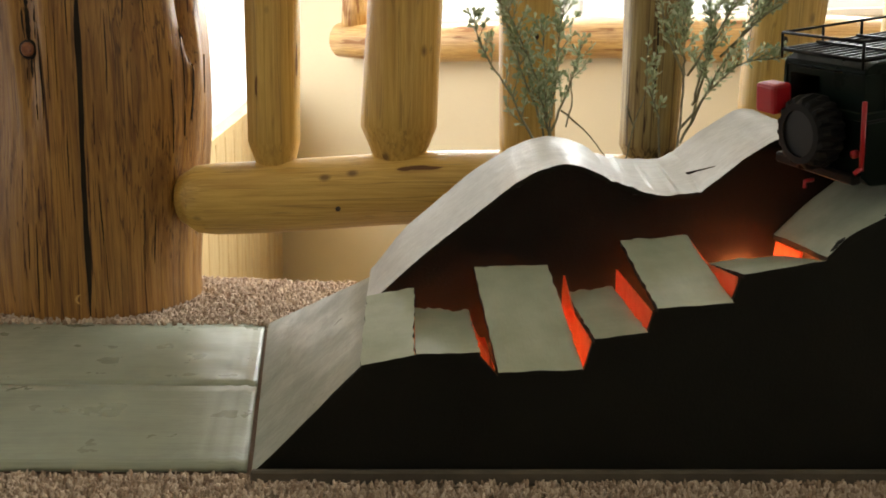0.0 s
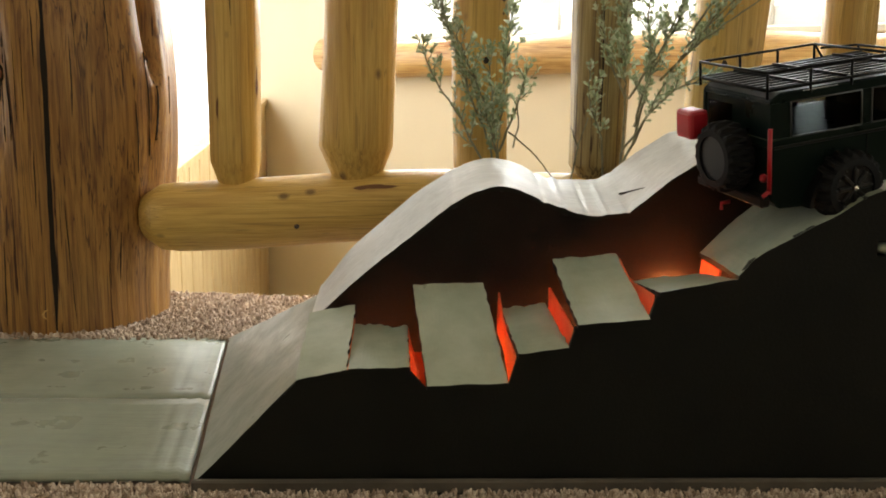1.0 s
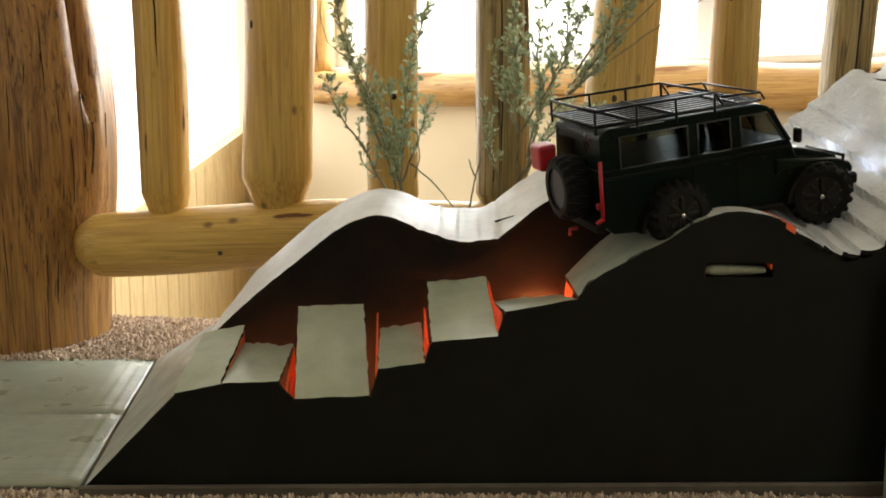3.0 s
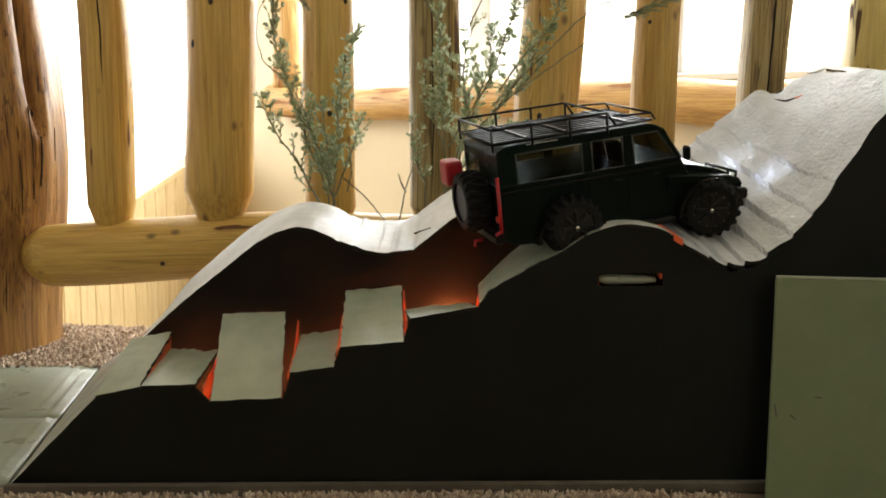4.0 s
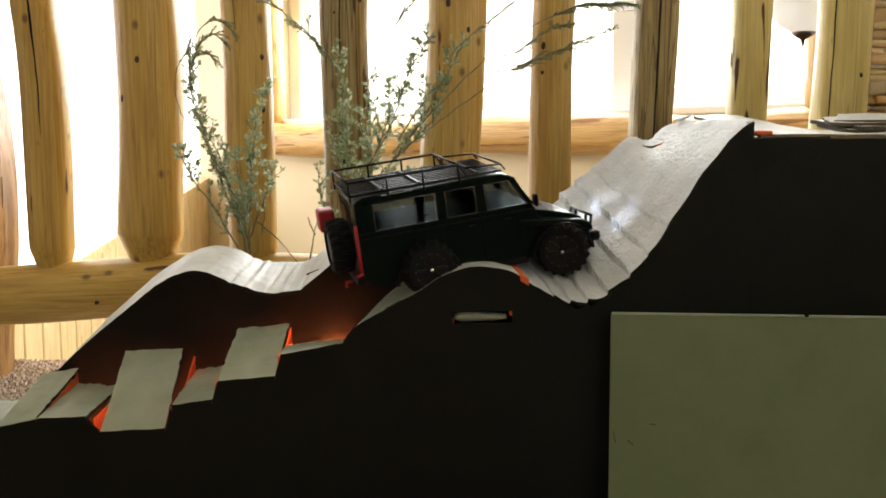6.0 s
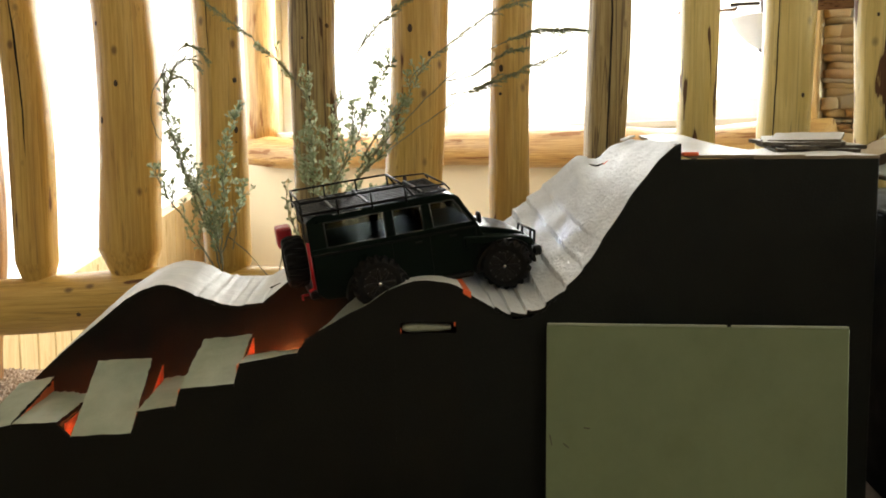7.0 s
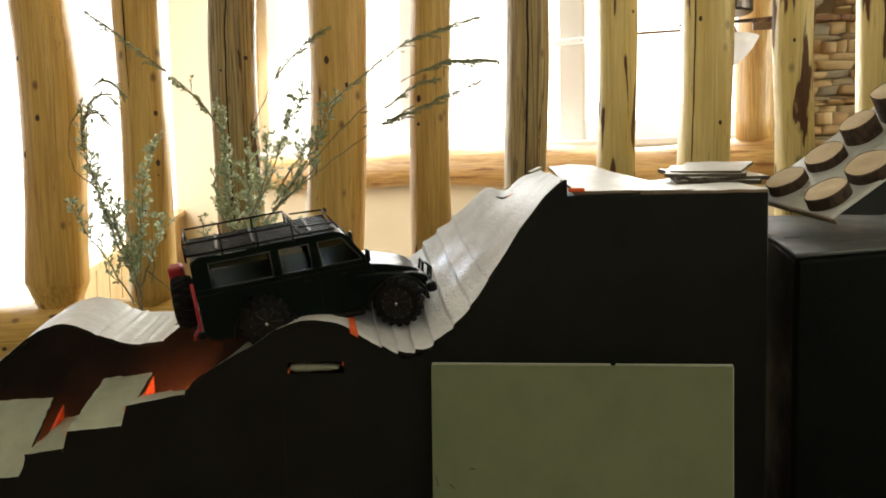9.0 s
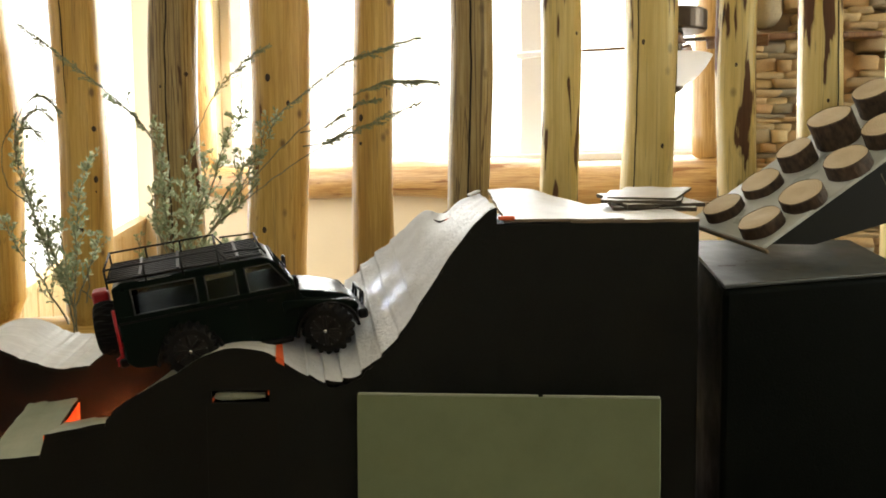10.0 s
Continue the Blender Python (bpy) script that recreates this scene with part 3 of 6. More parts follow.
drying_check(rail, 20, 24, 52, 0.0007)
drying_check(rail, 22, 50, 84, 0.0006)
drying_check(rail, 18, 34, 44, 0.0006)
for x, up in ((-0.128, 0.036), (-0.16, -0.010), (0.62, 0.006)):
    knot = part("knot", lathe("knot", [(0.0001, -0.004), (0.0030, -0.003), (0.0030, 0.0004), (0.0016, 0.0012), (0.0001, 0.0008)], BARK, 12), rail, "small dark knot")
    knot.matrix_basis = Matrix.Translation((-up, -math.sqrt(0.0455 ** 2 - up ** 2), x)) @ Matrix.Rotation(radians(90), 4, "X")


for k, (x, r, tl, lr) in enumerate(posts):
    base = 0.158 + 0.035 * x + 0.045 - 0.009
    ob = thing("railing_post", "peeled yellow log baluster with brown bark streaks", "post", log_mesh("railing_post", r, base, 0.98, WOOD_GREY if k in (3, 6) else WOOD_CLEAN if k < 6 else WOOD_BARKY if k > 8 else WOOD, 20 + k, tl, lr, 0.055, rings=44, flat=0.045, bow={0: -0.026, 1: -0.012}.get(k, 0.0)), "balusters of the log railing")
    ob.matrix_basis = pose(x, RAIL_Y, 0, 0, 0, 0)
    for col, r0, r1, wid in {0: ((22, 12, 46, 0.0016),), 2: ((20, 20, 46, 0.0010),), 3: ((21, 4, 46, 0.0011),), 6: ((21, 2, 46, 0.0016),), 8: ((18, 3, 46, 0.0010),), 10: ((23, 10, 44, 0.0010),)}.get(k, ()):
        drying_check(ob, col, r0, r1, wid)
    rk = random.Random(300 + k)
    for _ in range(rk.randint(2, 5)):
        c0 = ob.data.vertices[rk.randint(6, 40) * 28 + rk.randint(17, 25)].co
        out = Vector((c0.x, c0.y, 0)).normalized()
        size = rk.uniform(0.0013, 0.0034)
        kn = part("knot", lathe("knot", [(0.0001, -0.004), (size, -0.003), (size * 1.05, 0.0002), (size * 0.6, 0.0008), (0.0001, 0.0005)], BARK, 10), ob, "small dark knot")
        kn.matrix_basis = Matrix.Translation(c0) @ out.to_track_quat("Z", "Y").to_matrix().to_4x4() @ Matrix.Diagonal((1.0, rk.uniform(0.8, 1.7), 1.0, 1.0))

# the newel: one thick weathered log with a long check, a fold above a branch knot, and cut knots
NEWEL_R = 0.133
newel = thing("newel_post", "thick weathered brown log newel with a long crack", "post", log_mesh("newel_post", NEWEL_R, -0.002, 1.1, WOOD_OLD, 3, wob=0.035, n=200, rings=110))
newel.matrix_basis = pose(-0.502, 1.112, 0, 0, 0, 0)
for v in newel.data.vertices:
    a, z = math.atan2(v.co.y, v.co.x), v.co.z
    up = max(0.0, min(1.0, (z - 0.300) / 0.05))
    # a narrow fold opens above the knot; the wood swells on both sides of it
    fold = 0.026 * up * math.exp(-((a + 0.290 + 0.015 * math.sin(11 * z)) / (0.030 + 0.018 * up)) ** 2)
    lips = 0.0025 * up * (math.exp(-((a + 0.45) / 0.10) ** 2) + math.exp(-((a + 0.10) / 0.12) ** 2))
    swell = 0.006 * math.exp(-((a + 0.255) / 0.14) ** 2 - ((z - 0.305) / 0.05) ** 2)
    # shallow hollow round the other knot, and long hewn ripples
    eye = -0.010 * math.exp(-((a + 1.606) / 0.085) ** 2 - ((z - 0.325) / 0.075) ** 2)
    ripple = 0.0016 * noise.noise(Vector((a * 9.0, z * 3.0, 1.7))) + 0.0008 * noise.noise(Vector((a * 30.0, z * 7.0, 4.2)))
    k = 1 + (lips + swell + eye + ripple - fold) / NEWEL_R
    v.co.x, v.co.y = v.co.x * k, v.co.y * k


NEWEL_CO = np.array([tuple(v.co) for v in newel.data.vertices])
NEWEL_ANG, NEWEL_RAD, NEWEL_Z = np.arctan2(NEWEL_CO[:, 1], NEWEL_CO[:, 0]), np.hypot(NEWEL_CO[:, 0], NEWEL_CO[:, 1]), NEWEL_CO[:, 2]


def newel_check(a0, drift, wid, z0, z1, label, seed, steps=40):
    """A dark wedge let into the newel's face, pointed at both ends."""
    vs, fs = [], []
    for i in range(steps + 1):
        q = i / steps
        z = z0 + (z1 - z0) * q
        a = a0 + drift * q + 0.010 * noise.noise(Vector((z * 9, seed, 0))) + 0.005 * noise.noise(Vector((z * 31, seed, 3)))
        w = wid * (0.75 + 0.5 * noise.noise(Vector((z * 17, seed, 7)))) * min(1.0, (i + 0.2) / 4, (steps - i + 0.2) / 4)
        r = float(NEWEL_RAD[np.argmin((NEWEL_ANG - a) ** 2 * 0.02 + (NEWEL_Z - z) ** 2)]) + 0.0008
        for da, rr in ((-w / NEWEL_R, r), (w / NEWEL_R, r), (w / NEWEL_R, r - 0.02), (-w / NEWEL_R, r - 0.02)):
            vs.append((rr * math.cos(a + da), rr * math.sin(a + da), z))
    for i in range(steps):
        for j in range(4):
            fs.append((i * 4 + j, i * 4 + (j + 1) % 4, i * 4 + 4 + (j + 1) % 4, i * 4 + 4 + j))
    fs += [(0, 1, 2, 3), tuple(range(len(vs) - 4, len(vs)))]
    part("crack", finish("crack", vs, fs, CRACK), newel, label)


newel_check(-1.192, 0.055, 0.0036, -0.002, 0.62, "long dark drying check", 1.0, 60)
newel_check(-0.290, 0.0, 0.0013, 0.235, 0.305, "dark crack under the knot", 2.0, 14)
newel_check(-1.615, 0.01, 0.0042, 0.322, 0.385, "dark hollow above the knot", 3.0, 16)
newel_check(-1.600, 0.0, 0.0026, 0.285, 0.312, "dark hollow under the knot", 4.0, 12)
rc = random.Random(41)
for k in range(26):
    a, z = rc.uniform(-1.75, 0.1), rc.uniform(0.0, 0.36)
    if abs(a + 1.17) > 0.06:
        newel_check(a, rc.uniform(-0.03, 0.03), rc.uniform(0.0003, 0.0009), z, z + rc.uniform(0.03, 0.13), "fine drying check", 10.0 + k, 14)
for kx, ky, z, r, ka in ((0.136, -0.0500, 0.313, 0.0088, -1.15), (-0.0044, -0.1245, 0.317, 0.0085, -1.606)):
    kn = part("knot", lathe("knot", [(r * 0.2, -0.03), (r * 0.98, -0.026), (r * 0.95, 0.0015), (r * 0.75, 0.003), (r * 0.5, 0.0026), (0.001, 0.0020)], WOOD_RED, 18), newel, "reddish branch knot")
    part("knot_ring", lathe("knot_ring", [(r * 0.9, -0.028), (r * 1.30, -0.026), (r * 1.24, 0.0006), (r * 1.0, 0.0010)], CRACK, 18), kn, "dark crack round the knot")
    kn.matrix_basis = Matrix.Translation((kx, ky, z)) @ Vector((math.cos(ka), math.sin(ka), 0)).to_track_quat("Z", "Y").to_matrix().to_4x4()
for a, z, r in ((-0.93, 0.072, 0.0065), (-1.254, 0.030, 0.0085), (-0.62, 0.055, 0.005)):
    kn = part("knot", lathe("knot", [(r * 0.9, -0.006), (r, 0.0005), (r * 0.7, 0.0028), (r * 0.35, 0.0012), (0.0005, 0.001)], WOOD_TRIM, 14), newel, "small pale cut knot")
    kn.matrix_basis = Matrix.Translation((0.1325 * math.cos(a), 0.1325 * math.sin(a), z)) @ Vector((math.cos(a), math.sin(a), 0)).to_track_quat("Z", "Y").to_matrix().to_4x4()

# ---- the cardboard course ----
CM = pose(0.04, 0.622, 0, 0, 0, 6.56)
T = 0.004
V_MID, V_BACK = 0.117, 0.225
FRONT = ((-0.186, 0.004), (-0.105, 0.088), (-0.083, 0.094), (-0.066, 0.097), (-0.019, 0.098), (-0.0185, 0.096), (-0.006, 0.082), (0.057, 0.086), (0.063, 0.107), (0.102, 0.113), (0.107, 0.132), (0.163, 0.137), (0.169, 0.158), (0.229, 0.169),
         (0.238, 0.184), (0.282, 0.210), (0.300, 0.218), (0.323, 0.234), (0.337, 0.239), (0.350, 0.2425), (0.372, 0.243), (0.392, 0.239), (0.418, 0.223), (0.440, 0.211), (0.455, 0.206), (0.468, 0.207), (0.485, 0.215), (0.522, 0.251), (0.555, 0.302), (0.577, 0.337), (0.600, 0.366), (0.618, 0.384))
MID = ((-0.110, 0.100), (-0.066, 0.143), (0.011, 0.205), (0.035, 0.220), (0.055, 0.226), (0.075, 0.223), (0.095, 0.215), (0.117, 0.205), (0.145, 0.200), (0.173, 0.204), (0.190, 0.218), (0.209, 0.234), (0.236, 0.250), (0.253, 0.253), (0.28, 0.243), (0.305, 0.231), (0.33, 0.242), (0.36, 0.246))
BACK = ((-0.110, 0.108), (-0.079, 0.149), (-0.015, 0.206), (0.020, 0.229), (0.040, 0.239), (0.060, 0.243), (0.082, 0.239), (0.100, 0.229), (0.118, 0.222), (0.163, 0.221), (0.180, 0.231), (0.204, 0.249), (0.235, 0.270), (0.250, 0.271), (0.275, 0.261), (0.300, 0.251), (0.330, 0.247), (0.362, 0.250), (0.405, 0.253), (0.427, 0.257),
        (0.446, 0.270), (0.468, 0.295), (0.530, 0.351), (0.555, 0.362), (0.584, 0.378), (0.619, 0.390), (0.645, 0.397))


def along(prof, u):
    return float(np.interp(u, [p[0] for p in prof], [p[1] for p in prof]))


def smooth_along(prof, u, w=0.010):
    return sum(along(prof, u + d) * k for d, k in ((-w, 0.2), (-w / 2, 0.2), (0, 0.2), (w / 2, 0.2), (w, 0.2)))


course = thing("obstacle_course", "black and grey painted cardboard crawler course with glowing orange gaps", "toy course")
course.matrix_basis = CM


def loft(name, u0, u1, nu, nv, height, mat, v0, v1, thick=T, crumple=0.0012, parent=None, label="", seed=0.0, skew0=0.0, skew1=0.0):
    """skew0, skew1: how far the back edge is shifted in u at the two ends."""
    us = np.linspace(u0, u1, nu)
    vs, fs = [], []
    for i, uf in enumerate(us):
        for j in range(nv):
            k = j / (nv - 1)
            u = uf + k * (skew0 * (1 - i / (nu - 1)) + skew1 * i / (nu - 1))
            v = (v0(u) if callable(v0) else v0) * (1 - k) + (v1(u) if callable(v1) else v1) * k
            z = height(u, k)
            z += crumple * noise.noise(Vector((u * 38 + seed, v * 30, seed))) + 0.4 * crumple * noise.noise(Vector((u * 130 + seed, v * 110, 5)))
            vs.append(Vector((u, v, z)))
    for i in range(nu - 1):
        for j in range(nv - 1):
            fs.append((i * nv + j, (i + 1) * nv + j, (i + 1) * nv + j + 1, i * nv + j + 1))
    v, f = solid(vs, fs, Vector((0, 0, -thick)))
    return part(name, finish(name, v, f, mat, False, BLACK, len(fs)), parent or course, label)


# back lane: ramp and two humps
def hump_height(u, k):
    z = smooth_along(MID, u, 0.006) * (1 - k) + smooth_along(BACK, u, 0.006) * k
    # creases where the card was bent
    for c, a, w in ((0.100, -0.0016, 0.0025), (0.118, 0.0026, 0.0030), (0.139, -0.0018, 0.0022), (0.156, 0.0022, 0.0030), (0.176, -0.0022, 0.0025), (0.020, 0.0008, 0.004), (0.272, 0.0010, 0.004)):
        cc = c + 0.006 * (k - 0.5)
        z += a * math.exp(-(((u - cc) / w) ** 2)) * (0.6 + 0.4 * math.sin(5 * k + c * 400))
    return z


loft("hump_deck", -0.108, 0.335, 190, 14, hump_height, CARD, V_MID, V_BACK, 0.0045, 0.0012, label="bent grey-white card deck over two humps", seed=3.0)
# lower ramp, full width
vs, fs, nu, nv = [], [], 22, 16
for i in range(nu):
    for j in range(nv):
        a, k = i / (nu - 1), j / (nv - 1)
        foot, head = Vector((-0.186 - 0.050 * k, 0.405 * k, 0.0055)), Vector((-0.1035, V_BACK * k, 0.0905 + 0.016 * k))
        p = foot.lerp(head, a)
        p.y += -0.0025 * math.sin(5 * a) * (1 - k)
        p.z += 0.0012 * noise.noise(Vector((p.x * 38 + 8, p.y * 30, 8))) + 0.0005 * noise.noise(Vector((p.x * 130, p.y * 110, 5)))
        vs.append(p)
for i in range(nu - 1):
    for j in range(nv - 1):
        fs.append((i * nv + j, (i + 1) * nv + j, (i + 1) * nv + j + 1, i * nv + j + 1))
q, g = solid(vs, fs, Vector((0, 0, -0.004)))
part("ramp", finish("ramp", q, g, RAMP_CARD, False, BLACK, len(fs)), course, "creased pale card ramp, wider at its foot")


def deck(u, k):
    return smooth_along(FRONT, u, 0.008) * (1 - k) + smooth_along(BACK, u, 0.010) * k


# front hump's left slope; plank grey-green stands in for its shade
loft("slope", 0.2300, 0.338, 26, 9, lambda u, k: (1 - k) * smooth_along(FRONT, u, 0.006) + k * float(np.interp(u, (0.232, 0.27, 0.305, 0.338), (0.162, 0.200, 0.229, 0.2435))), PLANK, 0.0, V_MID + 0.002, 0.004, 0.001, label="card slope up to the plateau, grey-green to paint its shade", seed=12.0, skew0=0.0086)
loft("plateau", 0.336, 0.4015, 18, 16, lambda u, k: deck(u, k) + 0.0008, CARD, 0.0, lambda u: V_BACK + 0.003 * math.sin(90 * u), 0.004, 0.0012, label="pale card plateau", seed=21.0, skew1=-0.036)


def chute_height(u, k):
    z = deck(u, k)
    # the sheet is bent over sharp creases that slant towards the back: a valley, then a raised lip
    for c, a in ((0.432, 0.0036), (0.449, 0.0056), (0.466, 0.0066), (0.4855, 0.0064), (0.505, 0.0052), (0.523, 0.0036), (0.542, 0.0022)):
        d = u - (c - 0.034 * k) - 0.0022 * noise.noise(Vector((k * 4, c * 90, 3)))
        a *= (0.45 + 0.55 * min(1.0, k * 3.0)) * (1.0 + 0.35 * noise.noise(Vector((k * 5, c * 70, 6))))
        z += a * math.exp(-d / 0.0105) if d > 0 else -0.45 * a * math.exp(d / 0.0060)
    # a dent near the upper back, where the sheet folds over
    z += 0.009 * math.exp(-(((u - 0.545 - 0.03 * (k - 0.8)) / 0.016) ** 2)) * max(0.0, (k - 0.35) / 0.65)
    z -= 0.007 * math.exp(-(((u - 0.575) / 0.014) ** 2)) * max(0.0, (k - 0.35) / 0.65)
    return z


loft("chute", 0.4075, 0.620, 260, 36, chute_height, CHUTE, lambda u: 0.0 + 0.002 * math.sin(70 * u) + 0.0015 * math.sin(233 * u), lambda u: V_BACK - 0.004 + 0.004 * math.sin(55 * u) + 0.002 * math.sin(310 * u), 0.0035, 0.0019, label="crumpled grey-white paper-card chute", seed=33.0, skew0=-0.036)
# torn flap at the chute's upper edge
part("flap", box_mesh("flap", CARD, 0.014, 0.018, 0.0022, (0, 0, 0), 0.0008), course, "lifted torn card flap", pose(0.612, 0.205, 0.3915, 0, -22, 10))


def tear(pts, w, mat, label, height=chute_height, v0=0.0):
    """A thin slit in the card: a low dark or orange strip that follows the chute's skin."""
    vs = []
    for i, (u, v) in enumerate(pts):
        z = height(u, (v - v0) / (V_BACK - v0)) + 0.0006
        e = w * (0.25 if i in (0, len(pts) - 1) else 1.0)
        vs += [Vector((u - e * 0.4, v - e, z)), Vector((u + e * 0.4, v + e, z + e * 0.4))]
    q, g = solid(vs, [(2 * i, 2 * i + 2, 2 * i + 3, 2 * i + 1) for i in range(len(pts) - 1)], Vector((0, 0, -0.0025)))
    part("tear", finish("tear", q, g, mat), course, label)


tear(((0.560, 0.196), (0.566, 0.188), (0.570, 0.180), (0.577, 0.172)), 0.0016, CRACK, "dark slit torn in the card")
tear(((0.574, 0.176), (0.578, 0.169), (0.582, 0.164)), 0.0010, ORANGE, "red slit torn in the card")
tear(((0.545, 0.150), (0.548, 0.141), (0.552, 0.137)), 0.0009, CRACK, "dark slit torn in the card")
tear(((0.428, 0.196), (0.433, 0.203), (0.440, 0.207)), 0.0012, CRACK, "dark slit torn in the card")


# dark strip on the hump paints a flap's slit together with its shadow
for pts_t, w in ((((0.174, 0.165), (0.182, 0.153), (0.191, 0.140)), 0.0009),):
    tear(pts_t, w, CRACK, "dark slit torn in the card", hump_height, V_MID)
for pts_t, w in ((((0.350, 0.020), (0.353, 0.048), (0.355, 0.075)), 0.0006), (((0.424, 0.182), (0.429, 0.188), (0.436, 0.190)), 0.0016)):
    tear(pts_t, w, CRACK, "dark slit torn in the card")


# black front wall with the slot, and the hidden back and end walls
def wall_strip(name, prof, u0, u1, nu, v, drop, mat, ragged=0.0, slot=None, label="", dv=T, low=lambda u: 0.0):
    us = sorted(set(list(np.linspace(u0, u1, nu)) + [p[0] for p in prof if u0 < p[0] < u1] + (list(slot[:2]) if slot else [])))
    vs, fs = [], []
    for u in us:
        top = along(prof, u) - drop + ragged * (noise.noise(Vector((u * 160, v * 9, 2))) + 0.5 * noise.noise(Vector((u * 520, v * 9, 7))))
        zs = (low(u), slot[2], slot[3], top) if slot else (low(u), top * 0.5 + low(u) * 0.5, top)
        vs += [Vector((u, v, z)) for z in zs]
    n = 4 if slot else 3
    for i in range(len(us) - 1):
        mid = (us[i] + us[i + 1]) / 2
        for j in range(n - 1):
            if slot and j == 1 and slot[0] < mid < slot[1]:
                continue
            fs.append((i * n + j, (i + 1) * n + j, (i + 1) * n + j + 1, i * n + j + 1))
    sv, sf = solid(vs, fs, Vector((0, dv, 0)))
    return part(name, finish(name, sv, sf, mat), course, label)


wall_strip("front_wall", FRONT, -0.183, 0.330, 150, 0.0005, 0.0004, BLACK, 0.0010, label="black painted card side with a ragged stepped edge")
wall_strip("front_wall", FRONT, 0.330, 0.400, 30, 0.001, 0.0015, BLACK, 0.001, (0.3355, 0.393, 0.1885, 0.2005), label="black card side with a narrow slot")
wall_strip("front_wall", FRONT, 0.400, 0.622, 110, 0.001, 0.0030, BOX_BLACK, 0.0032, label="black painted card side")
wall_strip("inner_wall", MID, -0.104, 0.318, 120, V_MID + 0.002, 0.004, INNER, 0.0012, label="charcoal card wall under the humps", low=lambda u: 0.0)
wall_strip("back_wall", BACK, -0.104, 0.617, 80, V_BACK - 0.006, 0.006, BLACK, label="black card back")
# slot: a grey card tongue inside, with orange ends
bm = bmesh.new()
rows_t = []
for i in range(15):
    a = i / 14
    h = 0.0048 * min(1.0, (a + 0.05) / 0.16) ** 0.6 * (1 - 0.45 * a ** 3)
    rows_t.append([bm.verts.new((0.3375 + 0.050 * a, 0.0095 + 0.006 * math.cos(t), 0.1936 + h * math.sin(t) + 0.0006 * noise.noise(Vector((a * 9, t, 0))))) for t in [6.2832 * q / 10 for q in range(10)]])
for p, q in zip(rows_t, rows_t[1:]):
    for i in range(10):
        bm.faces.new((p[i], p[(i + 1) % 10], q[(i + 1) % 10], q[i]))
bm.faces.new(rows_t[0])
bm.faces.new(rows_t[-1])
part("slot_tongue", bm_mesh("slot_tongue", bm, MAT_CARD, True), course, "pale rolled card tongue inside the slot")
for u, z in ((0.3355, 0.1905), (0.3918, 0.1975)):
    part("slot_end", box_mesh("slot_end", ORANGE, 0.0022, 0.010, 0.005, (u, 0.0075, z), 0.0008), course, "orange slot end")


# stepping planks of the front lane: u0, u1, z front (left, right), z back, depth, back shift in u
def plank(u0, u1, z0, z1, zb0, zb1, depth, shift, seed, torn=0.003):
    nu, nv = 15, 17
    vs, fs = [], []
    for i in range(nu):
        for j in range(nv):
            a, b = i / (nu - 1), j / (nv - 1)
            u = u0 + (u1 - u0) * a + shift * b
            d = depth + (torn * (noise.noise(Vector((a * 5 + seed, 3, seed))) + 0.6 * noise.noise(Vector((a * 17 + seed, 3, seed)))) if j == nv - 1 else 0)
            z = (z0 + (z1 - z0) * a) * (1 - b) + (zb0 + (zb1 - zb0) * a) * b
            z += 0.0009 * noise.noise(Vector((a * 3 + seed, b * 3, 1)))
            e = 0.0016 * noise.noise(Vector((b * 14, seed, a * 2))) if i in (0, nu - 1) else 0
            vs.append(Vector((u + e, -0.002 + d * b, z)))
    for i in range(nu - 1):
        for j in range(nv - 1):
            fs.append((i * nv + j, (i + 1) * nv + j, (i + 1) * nv + j + 1, i * nv + j + 1))
    v, f = solid(vs, fs, Vector((0, 0, -0.004)))
    return part("step_plank", finish("step_plank", v, f, PLANK, False, BLACK, len(fs)), course, "pale grey card plank across the orange gap")


plank(-0.106, -0.067, 0.090, 0.098, 0.114, 0.121, 0.113, 0.0, 1.3)
plank(-0.066, -0.019, 0.099, 0.100, 0.105, 0.103, 0.108, -0.002, 2.7, 0.008)
plank(-0.0055, 0.0565, 0.085, 0.088, 0.139, 0.141, 0.1155, -0.011, 4.1)
plank(0.0635, 0.1025, 0.111, 0.116, 0.119, 0.124, 0.110, -0.002, 5.9, 0.007)
plank(0.108, 0.1635, 0.134, 0.139, 0.163, 0.168, 0.114, -0.002, 7.7, 0.006)
plank(0.1695, 0.2295, 0.160, 0.1705, 0.154, 0.160, 0.070, -0.005, 9.1, 0.010)


# orange film upright between the planks, lit from inside the hollow
def film(u0, shift, left, right):
    """left, right: heights of the neighbouring planks' edges at the front and the back."""
    n = 10
    vs, fs = [], []
    for j in range(n):
        b = j / (n - 1)
        top = max(left[0] + (left[1] - left[0]) * b, right[0] + (right[1] - right[0]) * b) - 0.0035
        low = min(left[0] + (left[1] - left[0]) * b, right[0] + (right[1] - right[0]) * b) - 0.022
        u = u0 + shift * b
        e = 0.0012 * noise.noise(Vector((b * 6, u0 * 90, 0)))
        vs += [Vector((u, 0.004 + 0.104 * b, low)), Vector((u + e, 0.004 + 0.104 * b, (low + top) / 2)), Vector((u, 0.004 + 0.104 * b, top))]
    for j in range(n - 1):
        for q in range(2):
            fs.append((j * 3 + q, j * 3 + 3 + q, j * 3 + 4 + q, j * 3 + 1 + q))
    v, f = solid(vs, fs, Vector((0.0016, 0, 0)))
    part("orange_film", finish("orange_film", v, f, FILM), course, "glowing orange film between the planks")


